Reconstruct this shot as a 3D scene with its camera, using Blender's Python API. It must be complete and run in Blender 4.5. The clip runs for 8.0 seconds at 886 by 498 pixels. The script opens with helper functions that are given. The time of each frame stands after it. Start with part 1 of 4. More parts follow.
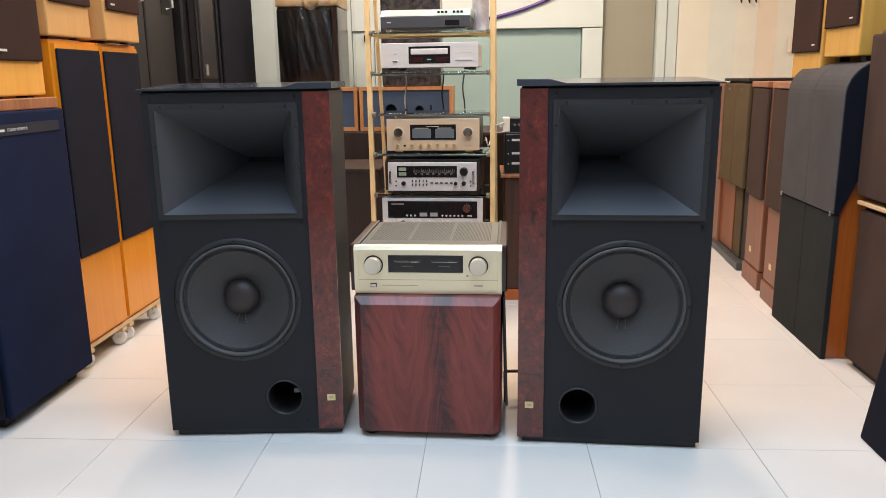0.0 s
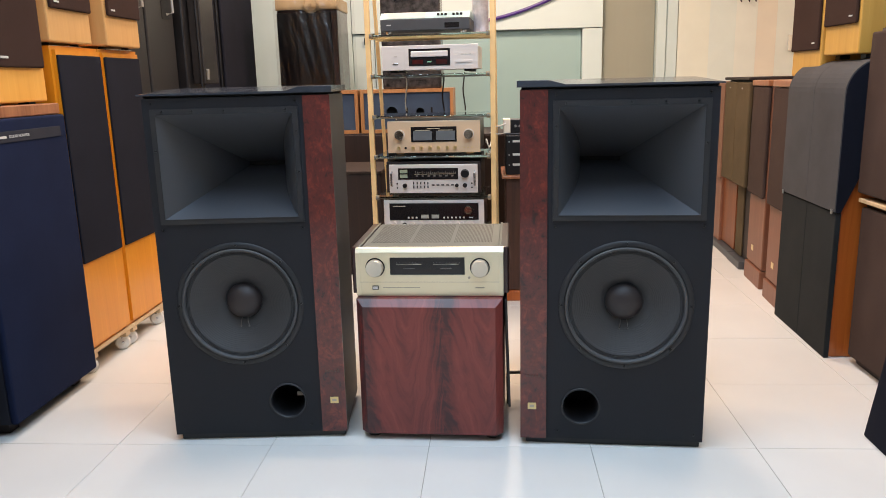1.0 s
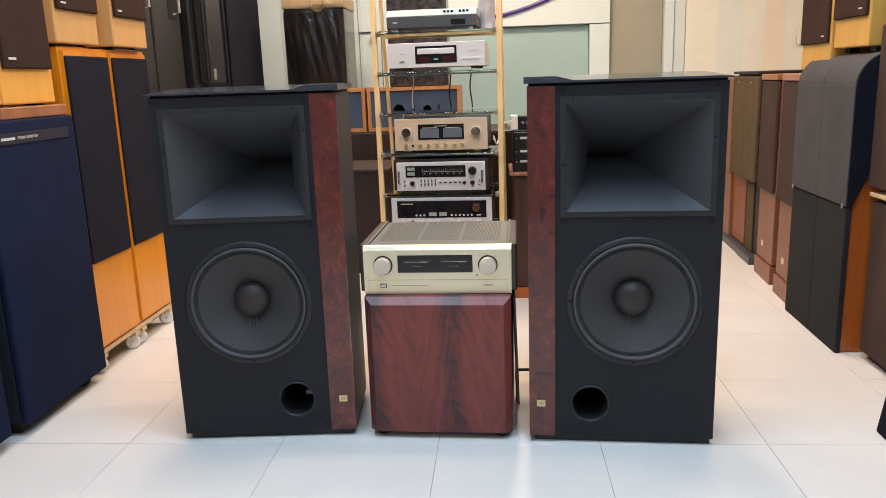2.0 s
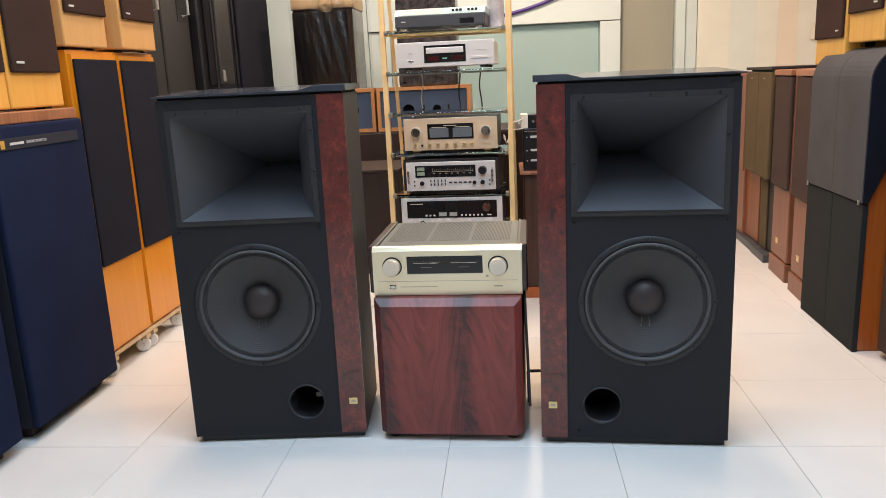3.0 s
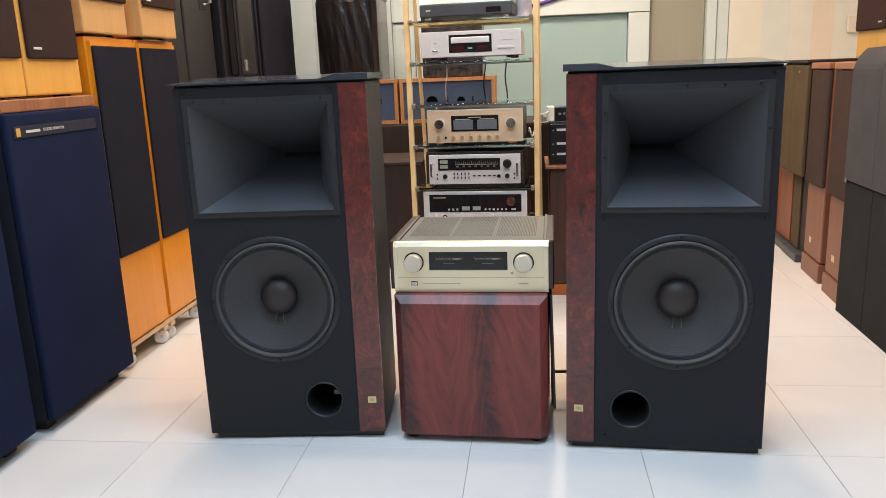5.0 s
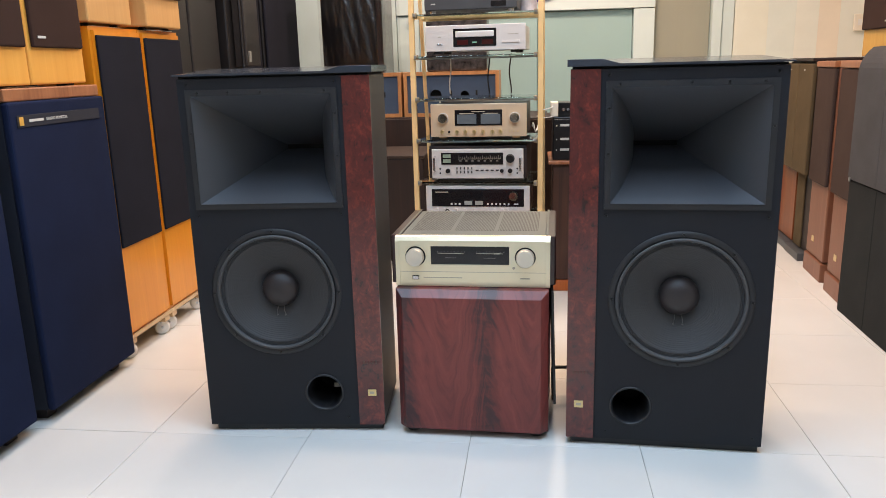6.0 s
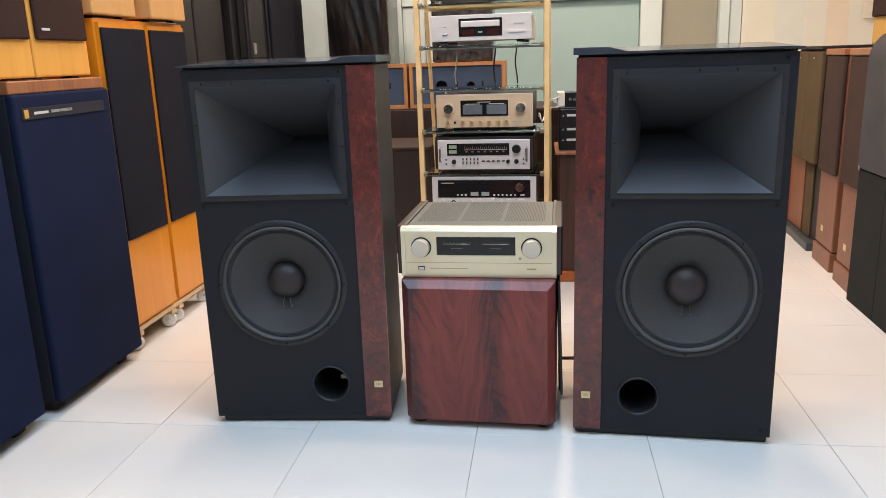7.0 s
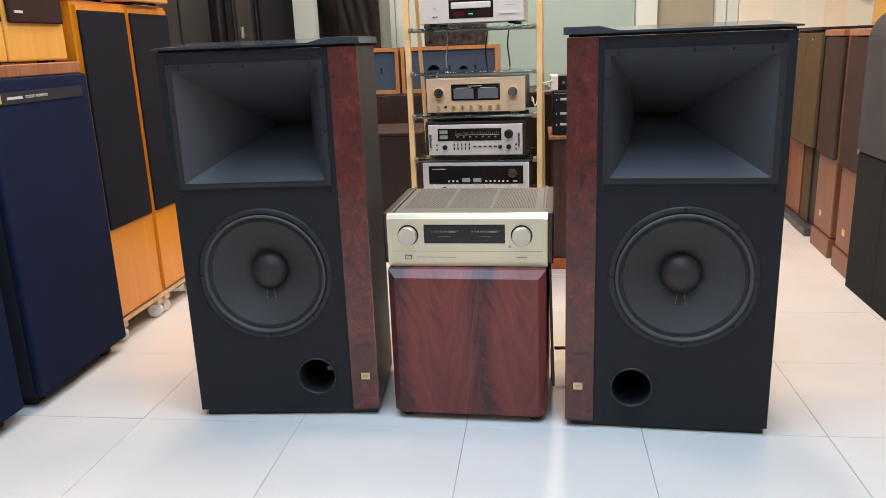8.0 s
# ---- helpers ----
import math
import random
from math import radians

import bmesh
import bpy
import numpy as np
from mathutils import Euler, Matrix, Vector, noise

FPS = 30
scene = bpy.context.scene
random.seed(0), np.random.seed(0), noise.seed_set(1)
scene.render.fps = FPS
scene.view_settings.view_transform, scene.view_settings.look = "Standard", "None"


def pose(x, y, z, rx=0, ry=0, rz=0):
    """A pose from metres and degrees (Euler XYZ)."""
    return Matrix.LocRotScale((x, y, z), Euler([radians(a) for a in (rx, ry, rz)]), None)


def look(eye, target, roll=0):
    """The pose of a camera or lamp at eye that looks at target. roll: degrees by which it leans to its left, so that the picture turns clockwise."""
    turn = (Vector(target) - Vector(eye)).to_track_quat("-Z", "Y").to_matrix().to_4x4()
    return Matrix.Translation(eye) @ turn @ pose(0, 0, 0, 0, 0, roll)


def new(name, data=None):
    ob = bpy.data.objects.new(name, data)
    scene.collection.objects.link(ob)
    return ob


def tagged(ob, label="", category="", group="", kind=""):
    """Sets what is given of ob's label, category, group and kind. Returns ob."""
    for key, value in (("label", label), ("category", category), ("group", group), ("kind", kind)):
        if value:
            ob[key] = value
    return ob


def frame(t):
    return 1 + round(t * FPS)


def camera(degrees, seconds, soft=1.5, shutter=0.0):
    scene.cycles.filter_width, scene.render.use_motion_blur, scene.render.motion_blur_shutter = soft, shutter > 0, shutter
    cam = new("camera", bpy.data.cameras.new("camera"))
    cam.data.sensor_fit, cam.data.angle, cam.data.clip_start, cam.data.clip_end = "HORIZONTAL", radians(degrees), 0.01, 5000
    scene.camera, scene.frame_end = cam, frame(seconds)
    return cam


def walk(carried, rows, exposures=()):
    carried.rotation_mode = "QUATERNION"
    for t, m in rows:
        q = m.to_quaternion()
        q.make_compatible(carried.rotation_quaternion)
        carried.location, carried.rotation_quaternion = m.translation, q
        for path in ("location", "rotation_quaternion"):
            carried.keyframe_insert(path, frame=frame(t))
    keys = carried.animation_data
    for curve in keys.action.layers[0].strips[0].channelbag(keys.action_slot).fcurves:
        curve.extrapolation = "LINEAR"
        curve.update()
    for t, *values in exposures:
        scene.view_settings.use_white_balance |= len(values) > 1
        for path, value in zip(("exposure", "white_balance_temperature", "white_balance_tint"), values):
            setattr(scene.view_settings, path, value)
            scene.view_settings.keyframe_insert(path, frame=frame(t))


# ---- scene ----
cam = camera(60.4, 8.0, soft=0.9)
PATH = [
    (0, (0.198, 0.022, 1.116), (0.077, 1.969, 0.677), -0.8),
    (0.5, (0.199, 0.021, 1.116), (0.081, 1.969, 0.68), -0.9),
    (1, (0.202, 0.019, 1.118), (0.074, 1.967, 0.683), -1.4),
    (1.5, (0.202, 0.022, 1.117), (0.062, 1.969, 0.679), -1.7),
    (3, (0.21, 0.047, 1.116), (0.028, 1.989, 0.675), -2.6),
    (3.5, (0.202, 0.089, 1.111), (-0.005, 2.029, 0.671), -2.8),
    (4, (0.198, 0.111, 1.107), (-0.025, 2.049, 0.666), -2.8),
    (4.5, (0.195, 0.122, 1.104), (-0.035, 2.057, 0.654), -2.6),
    (6, (0.194, 0.126, 1.104), (-0.047, 2.055, 0.634), -1.5),
    (6.5, (0.193, 0.126, 1.102), (-0.052, 2.051, 0.615), -1.7),
    (7, (0.197, 0.135, 1.097), (-0.063, 2.057, 0.608), -1.9),
    (7.5, (0.205, 0.17, 1.092), (-0.057, 2.088, 0.589), -2.3),
    (8, (0.218, 0.205, 1.083), (-0.037, 2.119, 0.56), -2.2),
]
walk(cam, [(t, look(eye, target, roll)) for t, eye, target, roll in PATH],
     exposures=[(0, 0.0, 6400, 26), (4.7, 0.0, 6400, 26), (6.2, 0.0, 6300, 26), (8, 0.0, 6300, 26)])

# ---- light ----
world = bpy.data.worlds.new("sky")
scene.world = world
world.use_nodes = True
wn, wl = world.node_tree.nodes, world.node_tree.links
sky = wn.new("ShaderNodeTexSky")
sky.sky_type, sky.sun_disc = "NISHITA", False
sky.sun_elevation, sky.sun_rotation = radians(40), radians(200)
wl.new(sky.outputs[0], wn["Background"].inputs[0])
wn["Background"].inputs[1].default_value = 0.10


def area(name, eye, target, sx, sy, watts, colour):
    lamp = bpy.data.lights.new(name, "AREA")
    lamp.shape, lamp.size, lamp.size_y, lamp.energy, lamp.color = "RECTANGLE", sx, sy, watts, colour
    ob = new(name, lamp)
    ob.matrix_world = look(eye, target)
    return ob


COOL = (0.585, 0.85, 1.0)
NEUTRAL = (1.0, 0.725, 0.43)
WARM = (1.0, 0.79, 0.55)
for lx, ly, watts in ((-0.50, 1.52, 31), (0.70, 1.52, 42), (0.1, -0.3, 23)):
    area("front_tube", (lx, ly, 2.9), (lx, ly + 0.001, 0), 0.8, 1.2, watts, COOL)
# unseen fill lamps, added to brighten the horn mouths and warm the side floor
for lx, watts in ((-1.1, 28), (0.85, 32)):
    area("middle_fill", (lx, 2.9, 2.9), (lx, 2.901, 0), 1.1, 0.3, watts, NEUTRAL)
for lx, ly, watts, tone in ((0.4, 4.75, 58, WARM), (-0.8, 4.5, 38, (1.0, 0.87, 0.68))):
    area("rear_tube", (lx, ly, 2.9), (lx, ly + 0.001, 0), 0.25, 0.6, watts, tone)


# ---- materials ----
def nodes_of(name):
    m = bpy.data.materials.new(name)
    m.use_nodes = True
    nt = m.node_tree
    return m, nt.nodes, nt.links, nt.nodes["Principled BSDF"]


def coords(n, l, stretch):
    tc, mp = n.new("ShaderNodeTexCoord"), n.new("ShaderNodeMapping")
    mp.inputs["Scale"].default_value = stretch
    l.new(tc.outputs["Object"], mp.inputs[0])
    return mp.outputs[0]


def noise_node(n, l, vec, scale, detail=5, rough=0.55, distort=0.0):
    t = n.new("ShaderNodeTexNoise")
    t.inputs["Scale"].default_value, t.inputs["Detail"].default_value = scale, detail
    t.inputs["Roughness"].default_value, t.inputs["Distortion"].default_value = rough, distort
    l.new(vec, t.inputs["Vector"])
    return t.outputs["Fac"]


def ramp(n, l, fac, stops):
    r = n.new("ShaderNodeValToRGB")
    r.color_ramp.interpolation = "EASE"
    while len(r.color_ramp.elements) < len(stops):
        r.color_ramp.elements.new(0.5)
    for e, (p, c) in zip(r.color_ramp.elements, stops):
        e.position, e.color = p, (*c, 1)
    l.new(fac, r.inputs[0])
    return r.outputs[0]


def bump_to(n, l, b, fac, strength, dist=0.002):
    k = n.new("ShaderNodeBump")
    k.inputs["Strength"].default_value, k.inputs["Distance"].default_value = strength, dist
    l.new(fac, k.inputs["Height"])
    l.new(k.outputs[0], b.inputs["Normal"])


def shade(c, k):
    return tuple(min(1.0, v * k) for v in c)


def mat(name, c, rough=0.5, metal=0.0, var=0.12, scale=6.0, bump=0.0, bscale=300.0, coat=0.0, stretch=(1, 1, 1), per_object=0.0):
    m, n, l, b = nodes_of(name)
    v = coords(n, l, stretch)
    big = noise_node(n, l, v, scale)
    col = ramp(n, l, big, [(0.2, shade(c, 1 - var)), (0.8, shade(c, 1 + var))])
    if per_object:
        info, mixer, mr = n.new("ShaderNodeObjectInfo"), n.new("ShaderNodeHueSaturation"), n.new("ShaderNodeMapRange")
        mr.inputs["To Min"].default_value, mr.inputs["To Max"].default_value = 1 - per_object, 1 + per_object
        l.new(info.outputs["Random"], mr.inputs["Value"])
        l.new(mr.outputs[0], mixer.inputs["Value"])
        l.new(col, mixer.inputs["Color"])
        col = mixer.outputs[0]
    l.new(col, b.inputs["Base Color"])
    fine = noise_node(n, l, v, bscale, 3)
    mr = n.new("ShaderNodeMapRange")
    mr.inputs["To Min"].default_value, mr.inputs["To Max"].default_value = max(0.02, rough * 0.82), min(1, rough * 1.18)
    l.new(big, mr.inputs["Value"])
    l.new(mr.outputs[0], b.inputs["Roughness"])
    b.inputs["Metallic"].default_value, b.inputs["Coat Weight"].default_value = metal, coat
    if bump:
        bump_to(n, l, b, fine, bump)
    return m


def wood(name, dark, light, rough=0.4, grain=(1, 1, 0.06), scale=26.0, coat=0.0, distort=1.2):
    m, n, l, b = nodes_of(name)
    v = coords(n, l, grain)
    g = noise_node(n, l, v, scale, 8, 0.62, distort)
    col = ramp(n, l, g, [(0.30, dark), (0.52, tuple((a + c) / 2 for a, c in zip(dark, light))), (0.72, light)])
    l.new(col, b.inputs["Base Color"])
    b.inputs["Roughness"].default_value, b.inputs["Coat Weight"].default_value = rough, coat
    b.inputs["Coat Roughness"].default_value = 0.12
    bump_to(n, l, b, g, 0.08)
    return m


def cloth(name, c, rough=0.95, weave=900.0):
    m, n, l, b = nodes_of(name)
    v = coords(n, l, (1, 1, 1))
    big = noise_node(n, l, v, 5, 4)
    fine = noise_node(n, l, v, weave, 2)
    mix = n.new("ShaderNodeMix")
    mix.data_type = "RGBA"
    mix.blend_type = "MULTIPLY"
    mix.inputs[0].default_value = 0.35
    l.new(ramp(n, l, big, [(0.3, shade(c, 0.9)), (0.7, shade(c, 1.1))]), mix.inputs[6])
    l.new(ramp(n, l, fine, [(0.35, (0.45, 0.45, 0.45)), (0.65, (1, 1, 1))]), mix.inputs[7])
    l.new(mix.outputs[2], b.inputs["Base Color"])
    b.inputs["Roughness"].default_value = rough
    b.inputs["Specular IOR Level"].default_value = 0.12
    bump_to(n, l, b, fine, 0.35, 0.001)
    return m


def burl(name):
    m, n, l, b = nodes_of(name)
    v = coords(n, l, (1, 1, 0.75))
    warp = noise_node(n, l, v, 13, 6, 0.6, 2.0)
    eyes = noise_node(n, l, v, 46, 5, 0.7, 1.5)
    mix = n.new("ShaderNodeMath")
    mix.operation = "MULTIPLY_ADD"
    mix.inputs[1].default_value, mix.inputs[2].default_value = 0.45, 0.0
    l.new(eyes, mix.inputs[0])
    add = n.new("ShaderNodeMath")
    l.new(mix.outputs[0], add.inputs[0])
    sc = n.new("ShaderNodeMath")
    sc.operation = "MULTIPLY"
    sc.inputs[1].default_value = 0.6
    l.new(warp, sc.inputs[0])
    l.new(sc.outputs[0], add.inputs[1])
    l.new(ramp(n, l, add.outputs[0], [(0.36, (0.010, 0.002, 0.002)), (0.50, (0.085, 0.0088, 0.006)), (0.70, (0.205, 0.027, 0.014))]), b.inputs["Base Color"])
    b.inputs["Roughness"].default_value, b.inputs["Coat Weight"].default_value, b.inputs["Coat Roughness"].default_value = 0.45, 0.8, 0.05
    return m


def flame_mahogany(name):
    """Crotch mahogany: dark plumes a quarter of a metre apart, with feathers that fall away from each and climb to the next."""
    m, n, l, b = nodes_of(name)
    tc, sep = n.new("ShaderNodeTexCoord"), n.new("ShaderNodeSeparateXYZ")
    l.new(tc.outputs["Object"], sep.inputs[0])

    def calc(op, *values):
        k = n.new("ShaderNodeMath")
        k.operation = op
        for i, v in enumerate(values):
            if isinstance(v, (int, float)):
                k.inputs[i].default_value = v
            else:
                l.new(v, k.inputs[i])
        return k.outputs[0]

    def joined(x, z):
        comb = n.new("ShaderNodeCombineXYZ")
        l.new(x, comb.inputs[0])
        l.new(z, comb.inputs[2])
        return comb.outputs[0]
    wob = noise_node(n, l, coords(n, l, (1.0, 1.0, 1.0)), 9, 4)
    across = calc("MULTIPLY_ADD", calc("SUBTRACT", wob, 0.5), 0.045, sep.outputs[0])
    u = calc("FRACT", calc("DIVIDE", calc("ADD", across, 0.208), 0.247))
    fall = calc("MULTIPLY", calc("POWER", calc("DIVIDE", u, 0.55), 1.4), 0.32)
    climb = calc("MULTIPLY_ADD", calc("POWER", calc("DIVIDE", calc("MAXIMUM", calc("SUBTRACT", u, 0.55), 0.0), 0.45), 1.2), -0.62, 0.32)
    along = calc("ADD", sep.outputs[2], calc("SMOOTH_MIN", fall, climb, 0.30))
    feathers = noise_node(n, l, joined(calc("MULTIPLY", u, 4.0), calc("MULTIPLY", along, 11.0)), 1.0, 6, 0.55, 1.3)
    fine = noise_node(n, l, joined(calc("MULTIPLY", u, 3.0), calc("MULTIPLY", along, 60.0)), 1.0, 3, 0.6, 0.5)
    ripple = noise_node(n, l, coords(n, l, (8.0, 8.0, 34.0)), 1.0, 4, 0.6, 0.6)
    edge = calc("MULTIPLY", calc("MINIMUM", u, calc("SUBTRACT", 1.0, u)), 0.247)
    plume = calc("SUBTRACT", 1.0, calc("MINIMUM", calc("DIVIDE", calc("MAXIMUM", calc("SUBTRACT", edge, 0.016), 0.0), 0.034), 1.0))
    dark = calc("MULTIPLY", plume, calc("MULTIPLY_ADD", ripple, 0.34, 0.12))
    f = calc("SUBTRACT", calc("MULTIPLY_ADD", calc("SUBTRACT", fine, 0.5), 0.16, feathers), dark)
    l.new(ramp(n, l, f, [(0.14, (0.050, 0.014, 0.015)), (0.36, (0.138, 0.024, 0.020)), (0.52, (0.190, 0.032, 0.026)), (0.74, (0.245, 0.048, 0.036))]), b.inputs["Base Color"])
    b.inputs["Roughness"].default_value, b.inputs["Coat Weight"].default_value, b.inputs["Coat Roughness"].default_value = 0.5, 0.25, 0.22
    return m


def glass(name, tint, rough=0.0):
    m, n, l, b = nodes_of(name)
    b.inputs["Base Color"].default_value = (*tint, 1)
    b.inputs["Transmission Weight"].default_value, b.inputs["Roughness"].default_value, b.inputs["IOR"].default_value = 1.0, rough, 1.45
    return m


BAFFLE = mat("black_baffle_paint", (0.0115, 0.0128, 0.0172), 0.55, var=0.1, bump=0.25, bscale=700)
BAFFLE.node_tree.nodes["Principled BSDF"].inputs["Specular IOR Level"].default_value = 0.3
FLANGE = mat("horn_flange_black", (0.017, 0.017, 0.019), 0.5, var=0.08, bump=0.12, bscale=500)
HORN = mat("horn_charcoal", (0.038, 0.041, 0.048), 0.44, var=0.05, coat=0.8)
HORN.node_tree.nodes["Principled BSDF"].inputs["Coat Roughness"].default_value = 0.42
CONE = mat("cone_paper", (0.036, 0.036, 0.038), 0.62, var=0.15, bump=0.2, bscale=400)
SURROUND = mat("surround_foam", (0.031, 0.031, 0.033), 0.7, bump=0.3, bscale=900)
CAST = mat("frame_casting", (0.013, 0.0135, 0.016), 0.5, bump=0.15)
RING = mat("gasket_ring", (0.058, 0.058, 0.060), 0.6)
CAP = mat("dust_cap", (0.026, 0.019, 0.019), 0.48, bump=0.1)
LEAD = mat("tinsel_lead", (0.16, 0.15, 0.14), 0.45, 0.4)
# near-black colour that stands for the shade inside openings and gaps
VOID = mat("unlit_inside", (0.004, 0.004, 0.004), 0.9)
SCREW = mat("screw_black", (0.02, 0.02, 0.02), 0.3, 0.6)
CABSIDE = mat("grey_black_lacquer", (0.020, 0.020, 0.019), 0.5, var=0.25, scale=3, stretch=(1, 1, 0.1))
SLAB = mat("satin_black_lacquer", (0.040, 0.045, 0.055), 0.14, var=0.2, scale=12)
BURL = burl("red_burl_veneer")
GOLD = mat("gold_badge", (0.75, 0.58, 0.28), 0.3, 0.8)
MAHOGANY = flame_mahogany("crotch_mahogany")
CHAMPAGNE = mat("champagne_aluminium", (0.84, 0.76, 0.55), 0.33, 0.7, var=0.04, bump=0.05, bscale=900, stretch=(0.05, 1, 1))
KNOBGOLD = mat("champagne_knob", (0.70, 0.64, 0.53), 0.4, 0.6, var=0.04)
CHAMPAGNE_DARK = mat("grey_champagne_cover", (0.155, 0.17, 0.15), 0.42, 0.5, var=0.06)
SLOT = mat("vent_shade_strip", (0.085, 0.086, 0.078), 0.6, 0.2)
ROSEWOOD = wood("rosewood", (0.012, 0.004, 0.004), (0.055, 0.014, 0.012), 0.3, coat=0.5)
WINDOW = mat("smoked_window", (0.012, 0.011, 0.012), 0.08, var=0.1)
PRINT = mat("pale_print", (0.55, 0.55, 0.52), 0.5)
TICK = mat("dim_scale_print", (0.13, 0.12, 0.11), 0.5)
PRINT_DIM = mat("faint_print", (0.42, 0.38, 0.29), 0.5)
SILVER = mat("brushed_silver", (0.75, 0.72, 0.69), 0.38, 0.35, var=0.05, stretch=(0.05, 1, 1), bump=0.04)
KNOBFACE = mat("turned_knob", (0.56, 0.52, 0.45), 0.22, 1.0)
DULLSTEEL = mat("dull_zinc", (0.22, 0.22, 0.20), 0.5, 0.3)
DULLBRASS = mat("dull_brass", (0.36, 0.30, 0.20), 0.4, 0.6)
STEEL = mat("bright_steel", (0.62, 0.62, 0.62), 0.25, 0.9)
LUX = mat("pale_gold_panel", (0.74, 0.56, 0.375), 0.4, 0.35, var=0.04, stretch=(0.05, 1, 1), bump=0.04)
GREYCASE = mat("dark_grey_case", (0.055, 0.057, 0.062), 0.45)
BLACKCASE = mat("black_case", (0.007, 0.007, 0.008), 0.4)
PALEBLUE = mat("pale_grey_panel", (0.56, 0.76, 0.76), 0.4, 0.3)
BRASS = mat("gold_tube", (0.90, 0.62, 0.29), 0.38, 0.2)
SHELFGLASS = glass("shelf_glass", (0.72, 0.86, 0.84), 0.02)
NAVYBODY = mat("blue_black_paint", (0.007, 0.009, 0.018), 0.85)
# bright cherry darkened: the shade low in the far row is in its colour
SHADEDCHERRY = wood("shaded_cherry", (0.15, 0.038, 0.008), (0.24, 0.07, 0.018), 0.45)
NAVY = cloth("navy_grille_cloth", (0.0098, 0.0158, 0.043))
BLACKCLOTH = cloth("black_grille_cloth", (0.0128, 0.0140, 0.0215))
BROWNCLOTH = cloth("brown_grille_cloth", (0.042, 0.023, 0.018))
TAUPE = cloth("taupe_grille_cloth", (0.062, 0.041, 0.034))
KHAKI = cloth("khaki_grille_cloth", (0.105, 0.076, 0.042))
PINKCLOTH = cloth("pinkish_brown_cloth", (0.24, 0.13, 0.085))
GREYCLOTH = cloth("grey_knit_cloth", (0.072, 0.072, 0.075), weave=600)
CHARCOAL = cloth("charcoal_panel_cloth", (0.025, 0.027, 0.027), weave=600)
HOODSIDE = cloth("dark_navy_cloth", (0.010, 0.011, 0.018))
BLUEBAFFLE = mat("slate_blue_baffle", (0.035, 0.065, 0.12), 0.6)
ORANGEWOOD = wood("orange_cherry", (0.62, 0.215, 0.005), (0.74, 0.285, 0.012), 0.38, coat=0.3, scale=18)
PALEWOOD = wood("pale_oak", (0.51, 0.275, 0.088), (0.58, 0.325, 0.115), 0.5, scale=30)
HONEY = wood("honey_ash", (0.68, 0.31, 0.045), (0.76, 0.37, 0.068), 0.45, scale=20)
YELLOWWOOD = wood("yellow_ash", (0.48, 0.26, 0.045), (0.58, 0.33, 0.07), 0.45, scale=20)
TEAK = wood("red_teak", (0.22, 0.075, 0.03), (0.42, 0.17, 0.07), 0.4, coat=0.2)
PINKWOOD = wood("pinkish_walnut", (0.17, 0.062, 0.030), (0.235, 0.095, 0.052), 0.45)
REDWOOD = wood("bright_cherry", (0.36, 0.075, 0.008), (0.52, 0.13, 0.02), 0.35, coat=0.3)
FRAMEWOOD = wood("orange_brown_frame", (0.34, 0.15, 0.05), (0.46, 0.23, 0.09), 0.45)
# dark walnut, lowered further in colour for the shade behind the rack
DARKWOOD = wood("shaded_walnut", (0.010, 0.005, 0.004), (0.027, 0.012, 0.009), 0.6)
PINE = wood("raw_pine", (0.50, 0.34, 0.18), (0.68, 0.52, 0.32), 0.6, grain=(1, 0.06, 1))
CASTER = mat("grey_rubber", (0.74, 0.72, 0.66), 0.5)
PLASTIC_WHITE = mat("white_plastic", (0.75, 0.74, 0.70), 0.4)
PURPLE = mat("purple_cable", (0.05, 0.014, 0.20), 0.4)
RUBBER = mat("black_rubber", (0.012, 0.012, 0.012), 0.5)
WHITEWIRE = mat("white_wire", (0.7, 0.7, 0.68), 0.4)
PAPER = mat("paper", (0.7, 0.66, 0.58), 0.8)
PAINT = mat("white_paint", (0.61, 0.73, 0.72), 0.5, var=0.04, scale=2, bump=0.05, bscale=80)
CREAM = mat("cream_paint", (0.80, 0.74, 0.62), 0.6, var=0.05, scale=1.5, bump=0.06, bscale=90)
CEIL = mat("ceiling_paint", (0.8, 0.79, 0.75), 0.7, var=0.03)
FROST = mat("frosted_pane", (0.335, 0.49, 0.475), 0.3, var=0.05, scale=1.2)
FROST_WARM = mat("frosted_pane_beige", (0.33, 0.335, 0.265), 0.3, var=0.10, scale=1.5, stretch=(2.0, 1, 0.15))
TILE = mat("white_floor_tile", (0.69, 0.685, 0.65), 0.24, var=0.03, scale=2.5, per_object=0.015)
GROUT = mat("tile_joint", (0.38, 0.36, 0.32), 0.8, var=0.85, scale=5)
HANDLE = mat("chromed_handle", (0.5, 0.5, 0.48), 0.3, 0.8)
FLIGHT = mat("brown_black_laminate", (0.018, 0.0165, 0.0165), 0.42, var=0.15, bump=0.2, bscale=250)
CARDBOARD = mat("kraft_board", (0.42, 0.31, 0.17), 0.7, var=0.15)
EMBLEM = mat("amber_emblem", (0.75, 0.42, 0.08), 0.35, 0.3)


# ---- building helpers ----
def part(name, bm, material, parent, label="", smooth=False):
    me = bpy.data.meshes.new(name)
    bmesh.ops.recalc_face_normals(bm, faces=bm.faces)
    bm.to_mesh(me)
    bm.free()
    me.materials.append(material)
    if smooth:
        me.polygons.foreach_set("use_smooth", [True] * len(me.polygons))
    ob = new(name, me)
    ob.parent = parent
    if label:
        tagged(ob, label)
    return ob


